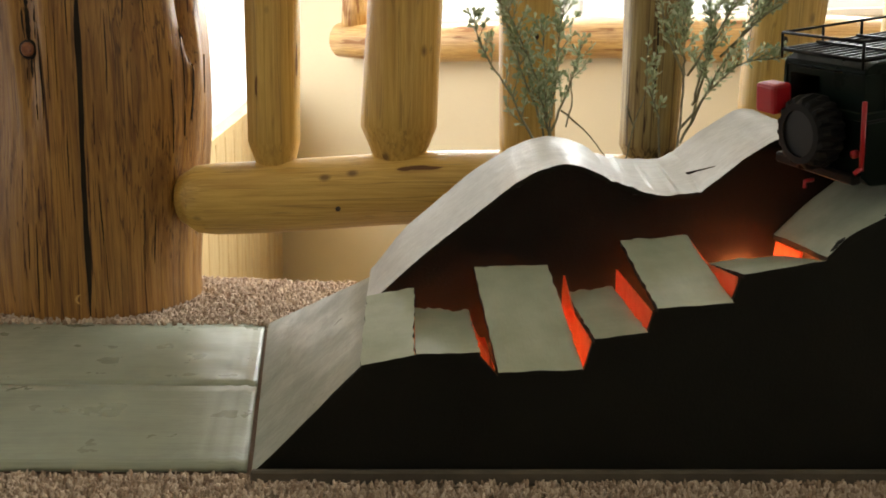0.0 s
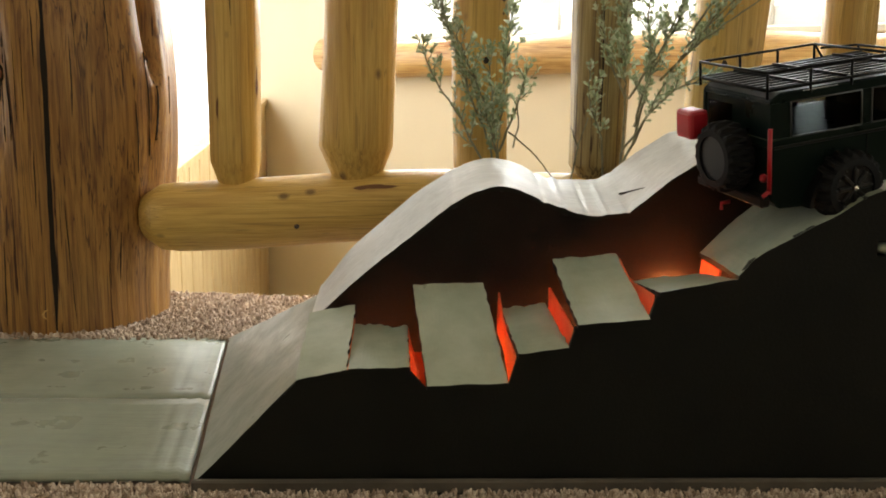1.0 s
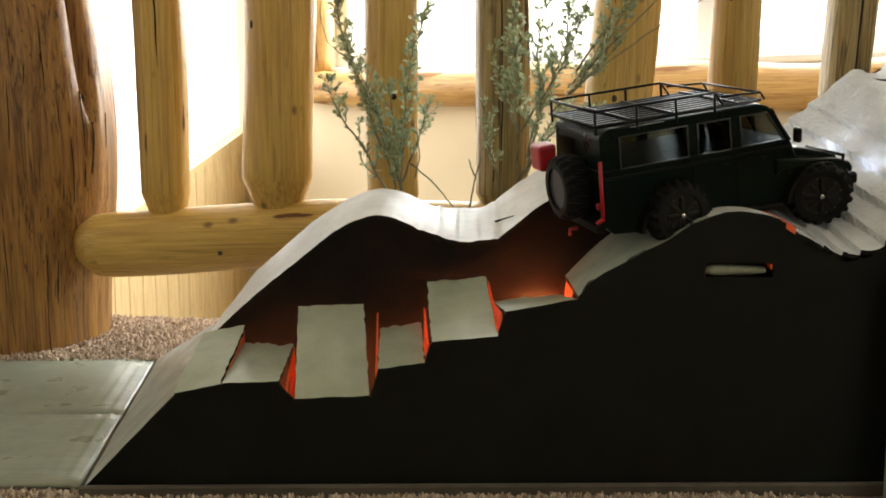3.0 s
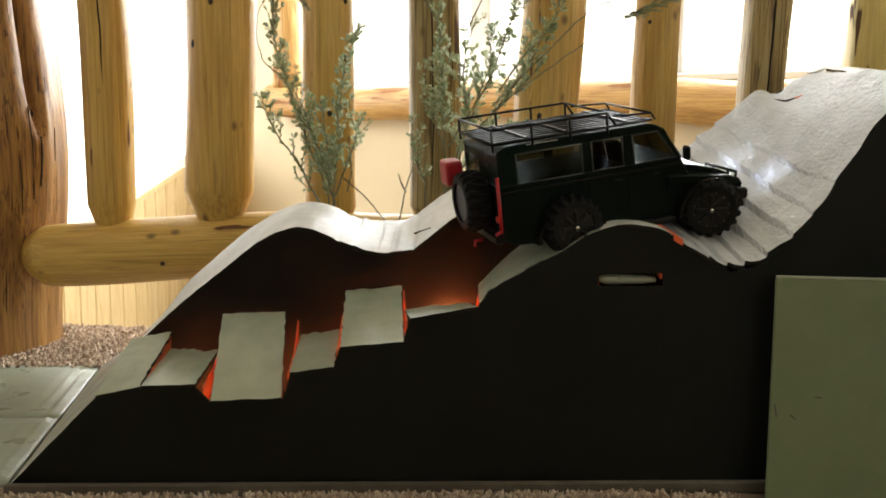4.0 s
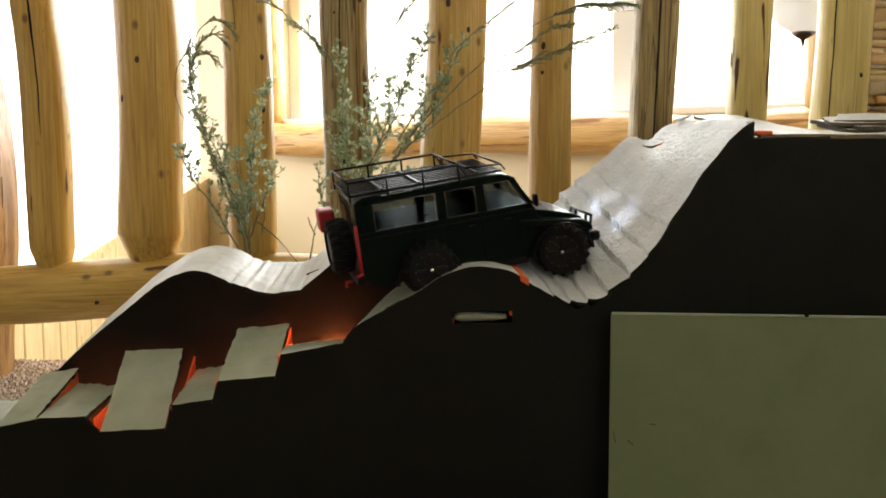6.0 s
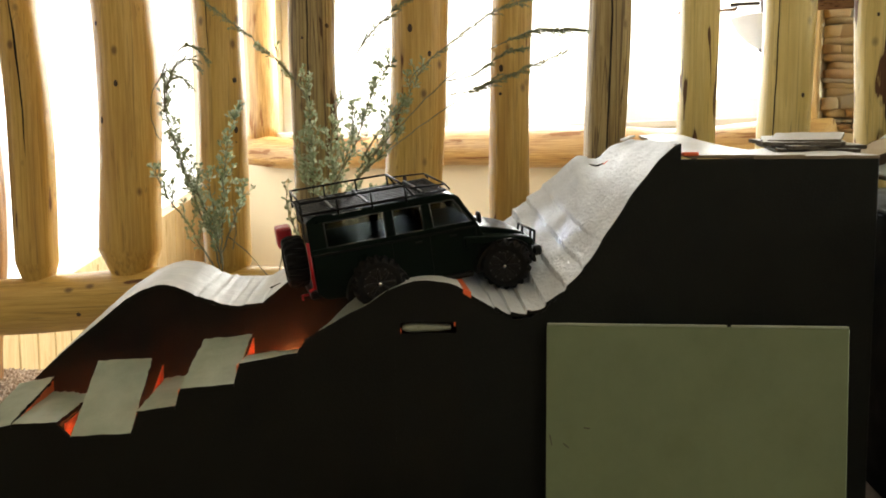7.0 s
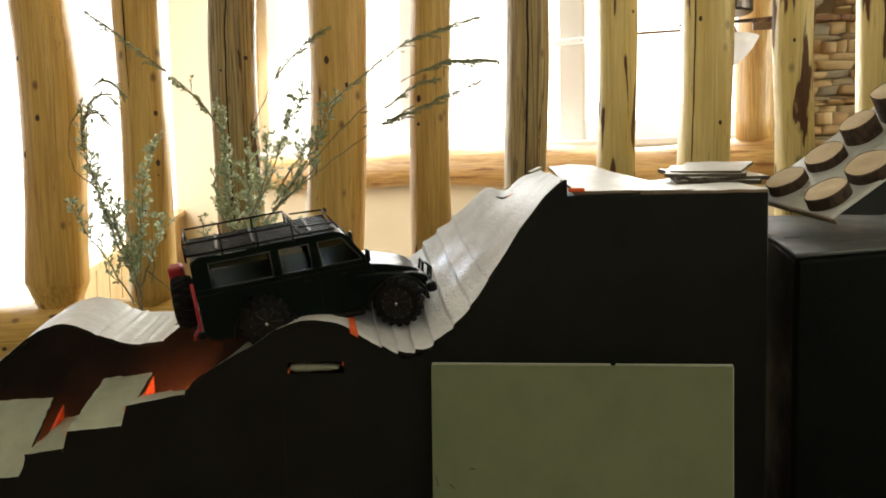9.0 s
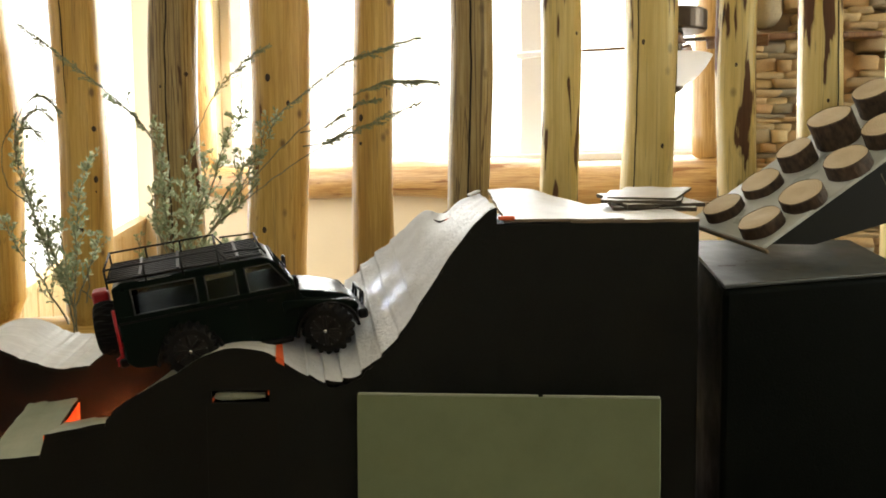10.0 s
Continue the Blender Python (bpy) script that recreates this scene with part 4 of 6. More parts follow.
film(-0.0675, -0.001, (0.098, 0.121), (0.099, 0.104))
film(-0.0135, -0.008, (0.100, 0.098), (0.085, 0.104))
film(0.0612, -0.003, (0.086, 0.137), (0.111, 0.119))
film(0.1045, -0.002, (0.116, 0.124), (0.134, 0.142))
film(0.1658, -0.003, (0.139, 0.168), (0.160, 0.156))
part("orange_floor", box_mesh("orange_floor", ORANGE, 0.0125, 0.104, 0.002, (-0.0125, 0.056, 0.078), 0.0004), course, "orange painted gap floor")
q, g = solid([Vector((0.2290, 0.050, 0.140)), Vector((0.2365, 0.113, 0.138)), Vector((0.2385, 0.113, 0.1635)), Vector((0.2330, 0.050, 0.1665))], [(0, 1, 2, 3)], Vector((0.0016, 0, 0)))
part("orange_film", finish("orange_film", q, g, FILM), course, "glowing orange film at the foot of the slope")

# orange strip in the joint between plateau and chute, widest at the front
vs = []
for i in range(9):
    k = i / 8 * 0.62
    w = 0.0036 * (1 - i / 8) + 0.0005
    for d in (-w, w):
        uj = 0.4045 - 0.036 * k + d
        vs.append(Vector((uj, k * V_BACK - 0.0005, deck(uj, k) + 0.0022)))
q, g = solid(vs, [(2 * i, 2 * i + 2, 2 * i + 3, 2 * i + 1) for i in range(8)], Vector((0, 0, -0.006)))
part("joint_strip", finish("joint_strip", q, g, ORANGE), course, "orange painted strip in the joint")
part("orange_patch", box_mesh("orange_patch", ORANGE, 0.016, 0.010, 0.004, (0.632, 0.006, 0.3705), 0.001), course, "orange painted corner")
# light strip inside the hollow
bars = [((-0.095, 0.085, 0.040), (-0.022, 0.085, 0.050)), ((-0.010, 0.070, 0.045), (0.052, 0.070, 0.052)), ((0.066, 0.085, 0.066), (0.100, 0.085, 0.074)), ((0.110, 0.080, 0.088), (0.162, 0.080, 0.096)), ((0.170, 0.092, 0.110), (0.226, 0.095, 0.120)), ((0.276, 0.108, 0.157), (0.312, 0.108, 0.157)), ((0.276, 0.100, 0.157), (0.312, 0.100, 0.157)), ((0.276, 0.094, 0.150), (0.312, 0.094, 0.150)), ((0.284, 0.104, 0.149), (0.312, 0.104, 0.149)), ((0.246, 0.056, 0.139), (0.246, 0.086, 0.139)), ((0.198, 0.1100, 0.1425), (0.225, 0.1110, 0.1440))]
for b in bars:
    part("light_strip", tubes_mesh("light_strip", [b], 0.003, LED, 8), course, "glowing orange light strip")

# unseen card added to keep the strips' light out of the slot
part("divider", box_mesh("divider", BLACK, 0.004, 0.108, 0.195, (0.327, 0.060, 0.100), 0.0006), course, "unseen black card that keeps strip light off the slot")
# floor edge of the course: raw card base
part("base_sheet", box_mesh("base_sheet", KRAFT, 0.80, 0.235, 0.004, (0.215, 0.108, 0.003), 0.001), course, "raw brown card base")

part("base_edge", box_mesh("base_edge", KRAFT_DARK, 0.80, 0.006, 0.0115, (0.215, -0.0075, 0.0062), 0.0015), course, "raw brown card edge along the floor")
# small dark screw on the plateau, orange slit where the humps meet it
part("screw", lathe("screw", [(0.0006, 0.0), (0.0016, 0.0), (0.0016, 0.004), (0.0034, 0.0045), (0.0036, 0.0065), (0.0024, 0.0080)], TRIMBLACK, 12), course, "small black screw head", pose(0.360, 0.214, 0.2495))
part("orange_slit", box_mesh("orange_slit", ORANGE, 0.016, 0.0016, 0.002, (0.296, 0.1155, 0.2325), 0.0004, pose(0, 0, 0, 0, 22, 0)), course, "thin orange slit")

# ---- floor cards at the start ----
for (u0, u1, v0, v1, z, tw, lab) in ((-1.0, -0.190, 0.192, 0.408, 0.0045, 0.0, "long grey-green painted card sheet lying on the carpet"), (-1.0, -0.190, 0.010, 0.190, 0.0060, 0.0, "long grey-green painted card sheet with a creased end")):
    nu, nv = 110, 12
    vs, fs = [], []
    for i in range(nu):
        for j in range(nv):
            v = v0 + (v1 - v0) * (j / (nv - 1)) + 0.001 * noise.noise(Vector((i * 0.4, j, 3)))
            u = u0 + (u1 - 0.124 * v - u0) * (i / (nu - 1)) ** 0.7
            u1k = u1 - 0.124 * v
            lift = -0.001 * max(0.0, (u - u1k + 0.012) / 0.012)
            ripple = 0.0011 * math.sin((u - u1k) * 420) * max(0.0, 1 + (u - u1k) / 0.055)
            vs.append(Vector((u, v, z + lift + ripple + 0.001 * noise.noise(Vector((u * 12, v * 12, z * 900))))))
    for i in range(nu - 1):
        for j in range(nv - 1):
            fs.append((i * nv + j, (i + 1) * nv + j, (i + 1) * nv + j + 1, i * nv + j + 1))
    q, g = solid(vs, fs, Vector((0, 0, -0.004)))
    ob = thing("floor_card", lab, "card sheet", finish("floor_card", q, g, MAT_CARD, True), "card sheets on the carpet")
    ob.matrix_basis = CM @ pose(0, 0, 0, 0, 0, tw)

# ---- tall black box with white cards on its top ----
box1 = thing("tall_box", "tall black painted cardboard box with pale cards on top", "box")
box1.matrix_basis = CM
part("body", bm_mesh("body", box_bm(0.207, 0.222, 0.363, (0.7215, 0.1125, 0.1835), 0.0012), BOX_BLACK), box1)


def sheet_part(name, parent, u0, u1, v0, v1, height, mat, label, thick=0.003, seed=1.0):
    nu, nv = 20, 14
    vs, fs = [], []
    for i in range(nu):
        for j in range(nv):
            u, v = u0 + (u1 - u0) * i / (nu - 1), v0 + (v1 - v0) * j / (nv - 1)
            e = 0.0025 * noise.noise(Vector((v * 40, seed, 0))) if i in (0, nu - 1) else 0
            vs.append(Vector((u + e, v, height(u, v) + 0.0008 * noise.noise(Vector((u * 50, v * 50, seed))))))
    for i in range(nu - 1):
        for j in range(nv - 1):
            fs.append((i * nv + j, (i + 1) * nv + j, (i + 1) * nv + j + 1, i * nv + j + 1))
    q, g = solid(vs, fs, Vector((0, 0, -thick)))
    return part(name, finish(name, q, g, mat, False, KRAFT, len(fs)), parent, label)


sheet_part("top_card", box1, 0.630, 0.750, 0.004, 0.222, lambda u, v: 0.3688 + v / 0.222 * float(np.interp(u, (0.63, 0.654, 0.685, 0.712, 0.750), (0.026, 0.0285, 0.0265, 0.0175, 0.0075))), CARD, "pale card bowed upwards", seed=2.0)
sheet_part("top_card", box1, 0.696, 0.825, 0.002, 0.224, lambda u, v: 0.3678 + v / 0.222 * float(np.interp(u, (0.69, 0.745, 0.825), (0.001, 0.0065, 0.0125))), CARD, "flat pale card", seed=5.0)
# leaning sage-grey panel before the box
panel = thing("leaning_panel", "sage-grey painted card panel leaning before the black box", "panel", box_mesh("leaning_panel", PANEL, 0.290, 0.004, 0.2015, (0, 0, 0.10), 0.0008))
panel.matrix_basis = pose(0.6675, 0.640, 0.001, -3.0, 0, -0.3)
for x0, x1 in ((-0.14425, 0.0300), (0.0345, 0.14425)):
    part("edge", box_mesh("edge", PLANK, x1 - x0, 0.0042, 0.002, ((x0 + x1) / 2, 0, 0.2018), 0.0004), panel, "pale cut edge")
for x, z, ln, ry in ((-0.1405, 0.085, 0.011, 78), (-0.1255, 0.080, 0.007, 40), (-0.105, 0.098, 0.006, 5)):
    part("scuff", box_mesh("scuff", KRAFT_DARK, ln, 0.0006, 0.0011, (0, 0, 0), 0.0002), panel, "small brown scuff", pose(x, -0.0022, z, 0, ry, 0))

# stack of small cards with frayed edges
def frayed_card(su, sv, th, fray, seed):
    vs, n = [], 14
    rim = [(-1 + 2 * i / n, -1) for i in range(n)] + [(1, -1 + 2 * i / n) for i in range(n)] + [(1 - 2 * i / n, 1) for i in range(n)] + [(-1, 1 - 2 * i / n) for i in range(n)]
    for i, (a, b) in enumerate(rim):
        e = 1 + fray * noise.noise(Vector((i * 0.9, seed, 0)))
        vs.append(Vector((a * su / 2 * e, b * sv / 2 * e, 0.0008 * noise.noise(Vector((a * 2, b * 2, seed))))))
    vs.append(Vector((0, 0, 0)))
    fs = [(i, (i + 1) % len(rim), len(rim)) for i in range(len(rim))]
    q, g = solid(vs, fs, Vector((0, 0, -th)))
    return finish("card_piece", q, g, CARD, False, KRAFT_DARK, len(fs))


for k, (su, sv, th, fray, du, dv, dz, rx, ry, rz) in enumerate(((0.092, 0.100, 0.0045, 0.06, -0.004, 0.000, 0.3808, 6.0, 0.5, -6), (0.092, 0.100, 0.0045, 0.06, -0.004, 0.002, 0.3846, 6.0, -0.5, 9), (0.088, 0.096, 0.0040, 0.04, -0.010, 0.000, 0.3880, 5.5, 0.8, -18), (0.078, 0.092, 0.0032, 0.015, -0.002, 0.002, 0.3916, 6.5, 0.5, -27))):
    ob = thing("card_piece", ("stacked offcut of grey-white painted card with frayed brown edges", "thin flat grey-white card offcut on top of a stack")[k == 3], "card", frayed_card(su, sv, th, fray, k * 3.7), "stacked card offcuts")
    ob.matrix_basis = CM @ pose(0.818 + du, 0.158 + dv, dz, rx, ry, rz)

# low black box beside it
pts = ((0.878, 0.690), (1.087, 0.774), (1.105, 0.998), (0.892, 0.998), (0.886, 0.830))
def low_top(y):
    return 0.3000 + 0.0215 * (y - 0.69) / 0.31


def low_slab(z0, z1, shrink, bevel, seg):
    """A slab over the box's outline between two heights."""
    cx, cy = sum(p[0] for p in pts) / 5, sum(p[1] for p in pts) / 5
    bm = bmesh.new()
    rim = [(x + (cx - x) * shrink, y + (cy - y) * shrink) for x, y in pts]
    low, top = [bm.verts.new((x, y, z0(y))) for x, y in rim], [bm.verts.new((x, y, z1(y))) for x, y in rim]
    bm.faces.new(low)
    bm.faces.new(top)
    for k in range(5):
        q = (k + 1) % 5
        bm.faces.new((low[k], low[q], top[q], top[k]))
    bmesh.ops.bevel(bm, geom=list(bm.edges), offset=bevel, segments=seg, affect="EDGES", profile=0.5)
    return bm


low_box = thing("low_box", "lower black painted cardboard box with a scuffed top", "box", bm_mesh("low_box", low_slab(lambda y: 0.001, low_top, 0.0, 0.006, 3), SHADED_GREEN_BLACK))
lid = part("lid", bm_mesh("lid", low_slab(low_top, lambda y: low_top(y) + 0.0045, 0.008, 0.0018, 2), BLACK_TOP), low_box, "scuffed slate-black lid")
for x, y, ln, rz in ((0.905, 0.80, 0.020, 8), (0.935, 0.83, 0.012, 60), (0.955, 0.775, 0.018, 5)):
    part("scuff", box_mesh("scuff", KRAFT_DARK, ln, 0.0012, 0.0006, (0, 0, 0), 0.0002), lid, "short pale scratch", pose(x, y, low_top(y) + 0.0047, 4, 0, rz))

# ---- log-disc ramp ----
log_ramp = thing("log_ramp", "sloping grey card ramp with sawn log discs glued on", "toy ramp")
RA = 33.0
log_ramp.matrix_basis = CM @ pose(0.907, 0.032, 0.3325, 0, 0, 9) @ pose(0, 0, 0, 0, -RA, 0) @ pose(0, 0, 0, 9, 0, 0)
deck_w, deck_l = 0.158, 0.42
part("deck", bm_mesh("deck", box_bm(deck_l, deck_w - 0.010, 0.005, (deck_l / 2, deck_w / 2 + 0.005, 0), 0.001), GLUE_CARD), log_ramp, "grey-white glue-smeared card deck")
part("raw_edge", box_mesh("raw_edge", KRAFT, 0.003, deck_w + 0.045, 0.006, (-0.001, deck_w / 2 + 0.0225, -0.001), 0.001), log_ramp, "torn corrugated edge")
side_v, side_f = solid([Vector((0.012, 0.012, -0.003)), Vector((deck_l, 0.012, -0.003)), Vector((deck_l, 0.012, -0.170)), Vector((0.115, 0.012, -0.056)), Vector((0.055, 0.012, -0.034))], [(0, 1, 2, 3, 4)], Vector((0, 0.004, 0)))
part("side", finish("side", side_v, side_f, BLACK), log_ramp, "black painted side")
side_v, side_f = solid([Vector((0.012, deck_w - 0.006, -0.003)), Vector((deck_l, deck_w - 0.006, -0.003)), Vector((deck_l, deck_w - 0.006, -0.170)), Vector((0.115, deck_w - 0.006, -0.056)), Vector((0.055, deck_w - 0.006, -0.034))], [(0, 1, 2, 3, 4)], Vector((0, 0.004, 0)))
part("side", finish("side", side_v, side_f, BLACK), log_ramp, "black painted side")


def sawn_end(name):
    m = material(name, 0.75)
    tc = m.node_tree.nodes.new("ShaderNodeTexCoord")
    ln = m.node_tree.nodes.new("ShaderNodeVectorMath")
    ln.operation = "LENGTH"
    mp = m.node_tree.nodes.new("ShaderNodeMapping")
    mp.inputs["Scale"].default_value = (1, 1, 0)
    link(m, tc.outputs["Object"], mp.inputs["Vector"])
    link(m, mp.outputs["Vector"], ln.inputs[0])
    wob = noise_tex(m, coords(m), 60, 2)
    ma = m.node_tree.nodes.new("ShaderNodeMath")
    ma.operation = "MULTIPLY_ADD"
    ma.inputs[1].default_value = 0.006
    link(m, wob, ma.inputs[0])
    link(m, ln.outputs["Value"], ma.inputs[2])
    sn2 = m.node_tree.nodes.new("ShaderNodeMath")
    sn2.operation = "MULTIPLY"
    sn2.inputs[1].default_value = 2400
    link(m, ma.outputs[0], sn2.inputs[0])
    si = m.node_tree.nodes.new("ShaderNodeMath")
    si.operation = "SINE"
    link(m, sn2.outputs[0], si.inputs[0])
    col = ramp(m, si.outputs[0], [(0.0, (0.60, 0.49, 0.32)), (1.0, (0.49, 0.385, 0.235))])
    col = mix(m, ramp(m, noise_tex(m, coords(m), 45, 4), [(0.4, (0, 0, 0)), (0.8, (0.5, 0.5, 0.5))]), col, (0.38, 0.27, 0.15))
    link(m, col, bsdf(m).inputs["Base Color"])
    bump(m, noise_tex(m, coords(m), 400, 3), 0.3, 0.0006)
    return m


# torn corrugated tongue that bridges the box and the ramp
part("torn_tongue", box_mesh("torn_tongue", KRAFT_DARK, 0.050, 0.050, 0.004, (-0.030, deck_w + 0.020, 0.012), 0.001, pose(0, 0, 0, 0, 24, 8)), log_ramp, "torn brown corrugated tongue")
for dx in (0.0, 0.007):
    part("glue_thread", tubes_mesh("glue_thread", [[(0.150 + dx, -0.001, -0.004), (0.150 + dx * 2, -0.004, -0.040), (0.120 + dx, -0.004, -0.085), (0.095 + dx * 3, -0.003, -0.115)]], 0.0005, STEM, 5), log_ramp, "thin dark hanging thread")
SAWN = sawn_end("sawn_wood")
disc_rows = ((0.031, 0.120, 0.0225, 0.013), (0.026, 0.040, 0.0235, 0.014), (0.083, 0.113, 0.0225, 0.013), (0.078, 0.033, 0.0240, 0.014), (0.136, 0.111, 0.0205, 0.023), (0.142, 0.033, 0.0245, 0.017), (0.187, 0.102, 0.0245, 0.034), (0.203, 0.038, 0.0245, 0.020), (0.252, 0.104, 0.023, 0.030))
for k, (a, b, r, h) in enumerate(disc_rows):
    disc = part("log_disc", None, log_ramp, "sawn log disc with dark bark")
    disc.matrix_basis = pose(a, b, 0.002, 0, 0, k * 47)
    rr = random.Random(60 + k)
    n = 30
    ph1, ph2 = rr.uniform(0, 6), rr.uniform(0, 6)
    rad = [r * (1 + 0.03 * math.sin(2 * 6.283 * i / n + ph1) + 0.02 * math.sin(5 * 6.283 * i / n + ph2)) for i in range(n)]
    ring = lambda s, z: [(s * rad[i] * math.cos(6.2832 * i / n), s * rad[i] * math.sin(6.2832 * i / n), z + 0.0012 * math.cos(6.2832 * i / n + ph2)) for i in range(n)]
    vs = ring(1.02, 0.0) + ring(1.0, h * 0.5) + ring(1.0, h - 0.0015) + ring(0.965, h)
    fs = [(q * n + i, q * n + (i + 1) % n, (q + 1) * n + (i + 1) % n, (q + 1) * n + i) for q in range(3) for i in range(n)] + [tuple(range(n))]
    part("bark", finish("bark", vs, fs, BARK), disc, "rough dark bark")
    vs = ring(0.967, h - 0.0005) + ring(0.7, h + 0.0002) + ring(0.3, h + 0.0003)
    fs = [(q * n + i, q * n + (i + 1) % n, (q + 1) * n + (i + 1) % n, (q + 1) * n + i) for q in range(2) for i in range(n)] + [tuple(range(2 * n, 3 * n))]
    part("cut_face", finish("cut_face", vs, fs, SAWN), disc, "pale sawn face with rings")


# ---- sagebrush ----
def spline(ctrl, n):
    """A smooth line through the control points."""
    pts = [Vector(ctrl[0]) * 2 - Vector(ctrl[1])] + [Vector(c) for c in ctrl] + [Vector(ctrl[-1]) * 2 - Vector(ctrl[-2])]
    out = []
    spans = len(ctrl) - 1
    for i in range(n + 1):
        t = min(i / n * spans, spans - 1e-6)
        k = int(t)
        f = t - k
        a, b, c, d = pts[k:k + 4]
        out.append(0.5 * (2 * b + (c - a) * f + (2 * a - 5 * b + 4 * c - d) * f * f + (3 * b - a - 3 * c + d) * f ** 3))
    return out


def sage(base, leafy, stalks, twigs, seed, label):
    """leafy: branches with leaves; stalks: thin seed stalks; twigs: bare. Each holds the start of its leaves or seeds,
    its lean in y, and points x, z in the world."""
    rnd = random.Random(seed)
    plant = thing("sagebrush", label, "plant")
    plant.location = base
    lv, lf, hv, hf = [], [], [], []

    def jig(k=1.0):
        return k * Vector((rnd.uniform(-1, 1), rnd.uniform(-1, 1), rnd.uniform(-1, 1)))

    def add_leaf(p, d, size):
        """A narrow wedge with three blunt teeth at its tip."""
        d = d.normalized()
        side = d.cross(jig()).normalized()
        up = side.cross(d)
        k = len(lv)
        w = size * rnd.uniform(0.15, 0.22)
        b = up * size * rnd.uniform(-0.05, 0.16)
        lv.extend([p, p + d * size * 0.62 + side * w + b, p + d * size * 0.98 + side * w * 1.15 + b, p + d * size * 0.86 + side * w * 0.4 + b,
                   p + d * size * 1.06 + b, p + d * size * 0.86 - side * w * 0.4 + b, p + d * size * 0.98 - side * w * 1.15 + b, p + d * size * 0.62 - side * w + b])
        lf.extend([(k, k + 1, k + 3), (k + 1, k + 2, k + 3), (k, k + 3, k + 5), (k + 3, k + 4, k + 5), (k, k + 5, k + 7), (k + 5, k + 6, k + 7)])

    def add_scale(p, d, size):
        """A tiny pointed scale of a seed head."""
        d = d.normalized()
        side = d.cross(jig()).normalized()
        k = len(hv)
        hv.extend([p, p + d * size * 0.5 + side * size * 0.26, p + d * size, p + d * size * 0.5 - side * size * 0.26, p + d * size * 0.5 + side.cross(d) * size * 0.2])
        hf.extend([(k, k + 1, k + 4), (k + 1, k + 2, k + 4), (k + 2, k + 3, k + 4), (k + 3, k, k + 4)])

    def wood(lines):
        vs, fs = [], []
        for pts, r, taper in lines:
            v, f = tube(pts, r, 5, taper)
            fs.extend(tuple(i + len(vs) for i in q) for q in f)
            vs.extend(v)
        part("stem", finish("stem", vs, fs, STEM), plant, "thin grey-brown woody stem")

    def line(points, lean, n):
        pts = spline([(x - base[0], lean * (i / (len(points) - 1)) ** 1.5, z - base[2]) for i, (x, z) in enumerate(points)], n)
        ph = rnd.uniform(0, 50)
        return [p + 0.0022 * Vector((noise.noise(Vector((q * 0.55, ph, 0))), noise.noise(Vector((q * 0.55, ph, 9))), 0)) for q, p in enumerate(pts)]

    def tuft(p, d, n, size):
        for _ in range(n):
            add_leaf(p, d * 0.8 + jig(0.62), size * rnd.uniform(0.65, 1.25))

    def sprig(here, out, ln, lines, size):
        q, tw = here.copy(), [here.copy()]
        steps = max(2, int(ln / 0.0050))
        for _ in range(steps):
            out = (out + jig(0.16) + Vector((0, 0, 0.13))).normalized()
            q = q + out * (ln / steps)
            tw.append(q.copy())
            tuft(q, out, rnd.choice((2, 2, 3, 3)), size)
        tuft(q, out, 3, size)
        lines.append((tw, 0.00055, 0.5))

    for start, lean, *points in leafy:
        length = sum(math.dist(a, b) for a, b in zip(points, points[1:]))
        n = max(10, int(length / 0.0065))
        pts = line(points, lean, n)
        lines = [(pts, 0.0015, 0.35)]
        turn = rnd.uniform(0, 6)
        for i in range(1, n):
            k = i / n
            d = (pts[i + 1] - pts[i - 1]).normalized()
            if k < start:
                continue
            turn += 2.4
            side = Vector((math.cos(turn), 0.7 * math.sin(turn), 0.0))
            for _ in range(rnd.choice((0, 1, 1, 2))):
                sprig(pts[i], (d * 0.75 + side * 0.8 + jig(0.3) + Vector((0, 0, 0.25))).normalized(), rnd.uniform(0.008, 0.032) * (1.2 - 0.6 * k), lines, 0.0078)
            tuft(pts[i], d + side * 0.8, rnd.choice((1, 2, 3)), 0.0076)
        tuft(pts[-1], (pts[-1] - pts[-2]).normalized(), 6, 0.0072)
        wood(lines)
    for start, lean, *points in stalks:
        length = sum(math.dist(a, b) for a, b in zip(points, points[1:]))
        n = max(16, int(length / 0.0055))
        pts = line(points, lean, n)
        lines = [(pts, 0.0009, 0.55)]
        for i in range(1, n):
            k = i / n
            if k < start:
                continue
            d = (pts[i + 1] - pts[i - 1]).normalized()
            for _ in range(rnd.choice((1, 2, 2))):
                out = (d + jig(0.30) + Vector((0, 0, -0.10))).normalized()
                q, tw = pts[i].copy(), [pts[i].copy()]
                for _s in range(rnd.randint(2, 6) if k < 0.85 else 2):
                    out = (out + jig(0.08) + Vector((0, 0, -0.03))).normalized()
                    q = q + out * rnd.uniform(0.0024, 0.0038)
                    tw.append(q.copy())
                    for _b in range(2):
                        add_scale(q + jig(0.0006), out + jig(0.6), rnd.uniform(0.0030, 0.0048))
                lines.append((tw, 0.00035, 0.7))
            for _b in range(2):
                add_scale(pts[i] + jig(0.0008), d + jig(0.6), 0.0052)
        wood(lines)
    for start, lean, *points in twigs:
        wood([(line(points, lean, 14), 0.0011, 0.55)])
    part("foliage", finish("foliage", lv, lf, LEAF), plant, "small silvery sage-green leaves")
    part("seed_head", finish("seed_head", hv, hf, SEED), plant, "tiny dry olive seed heads")
    return plant


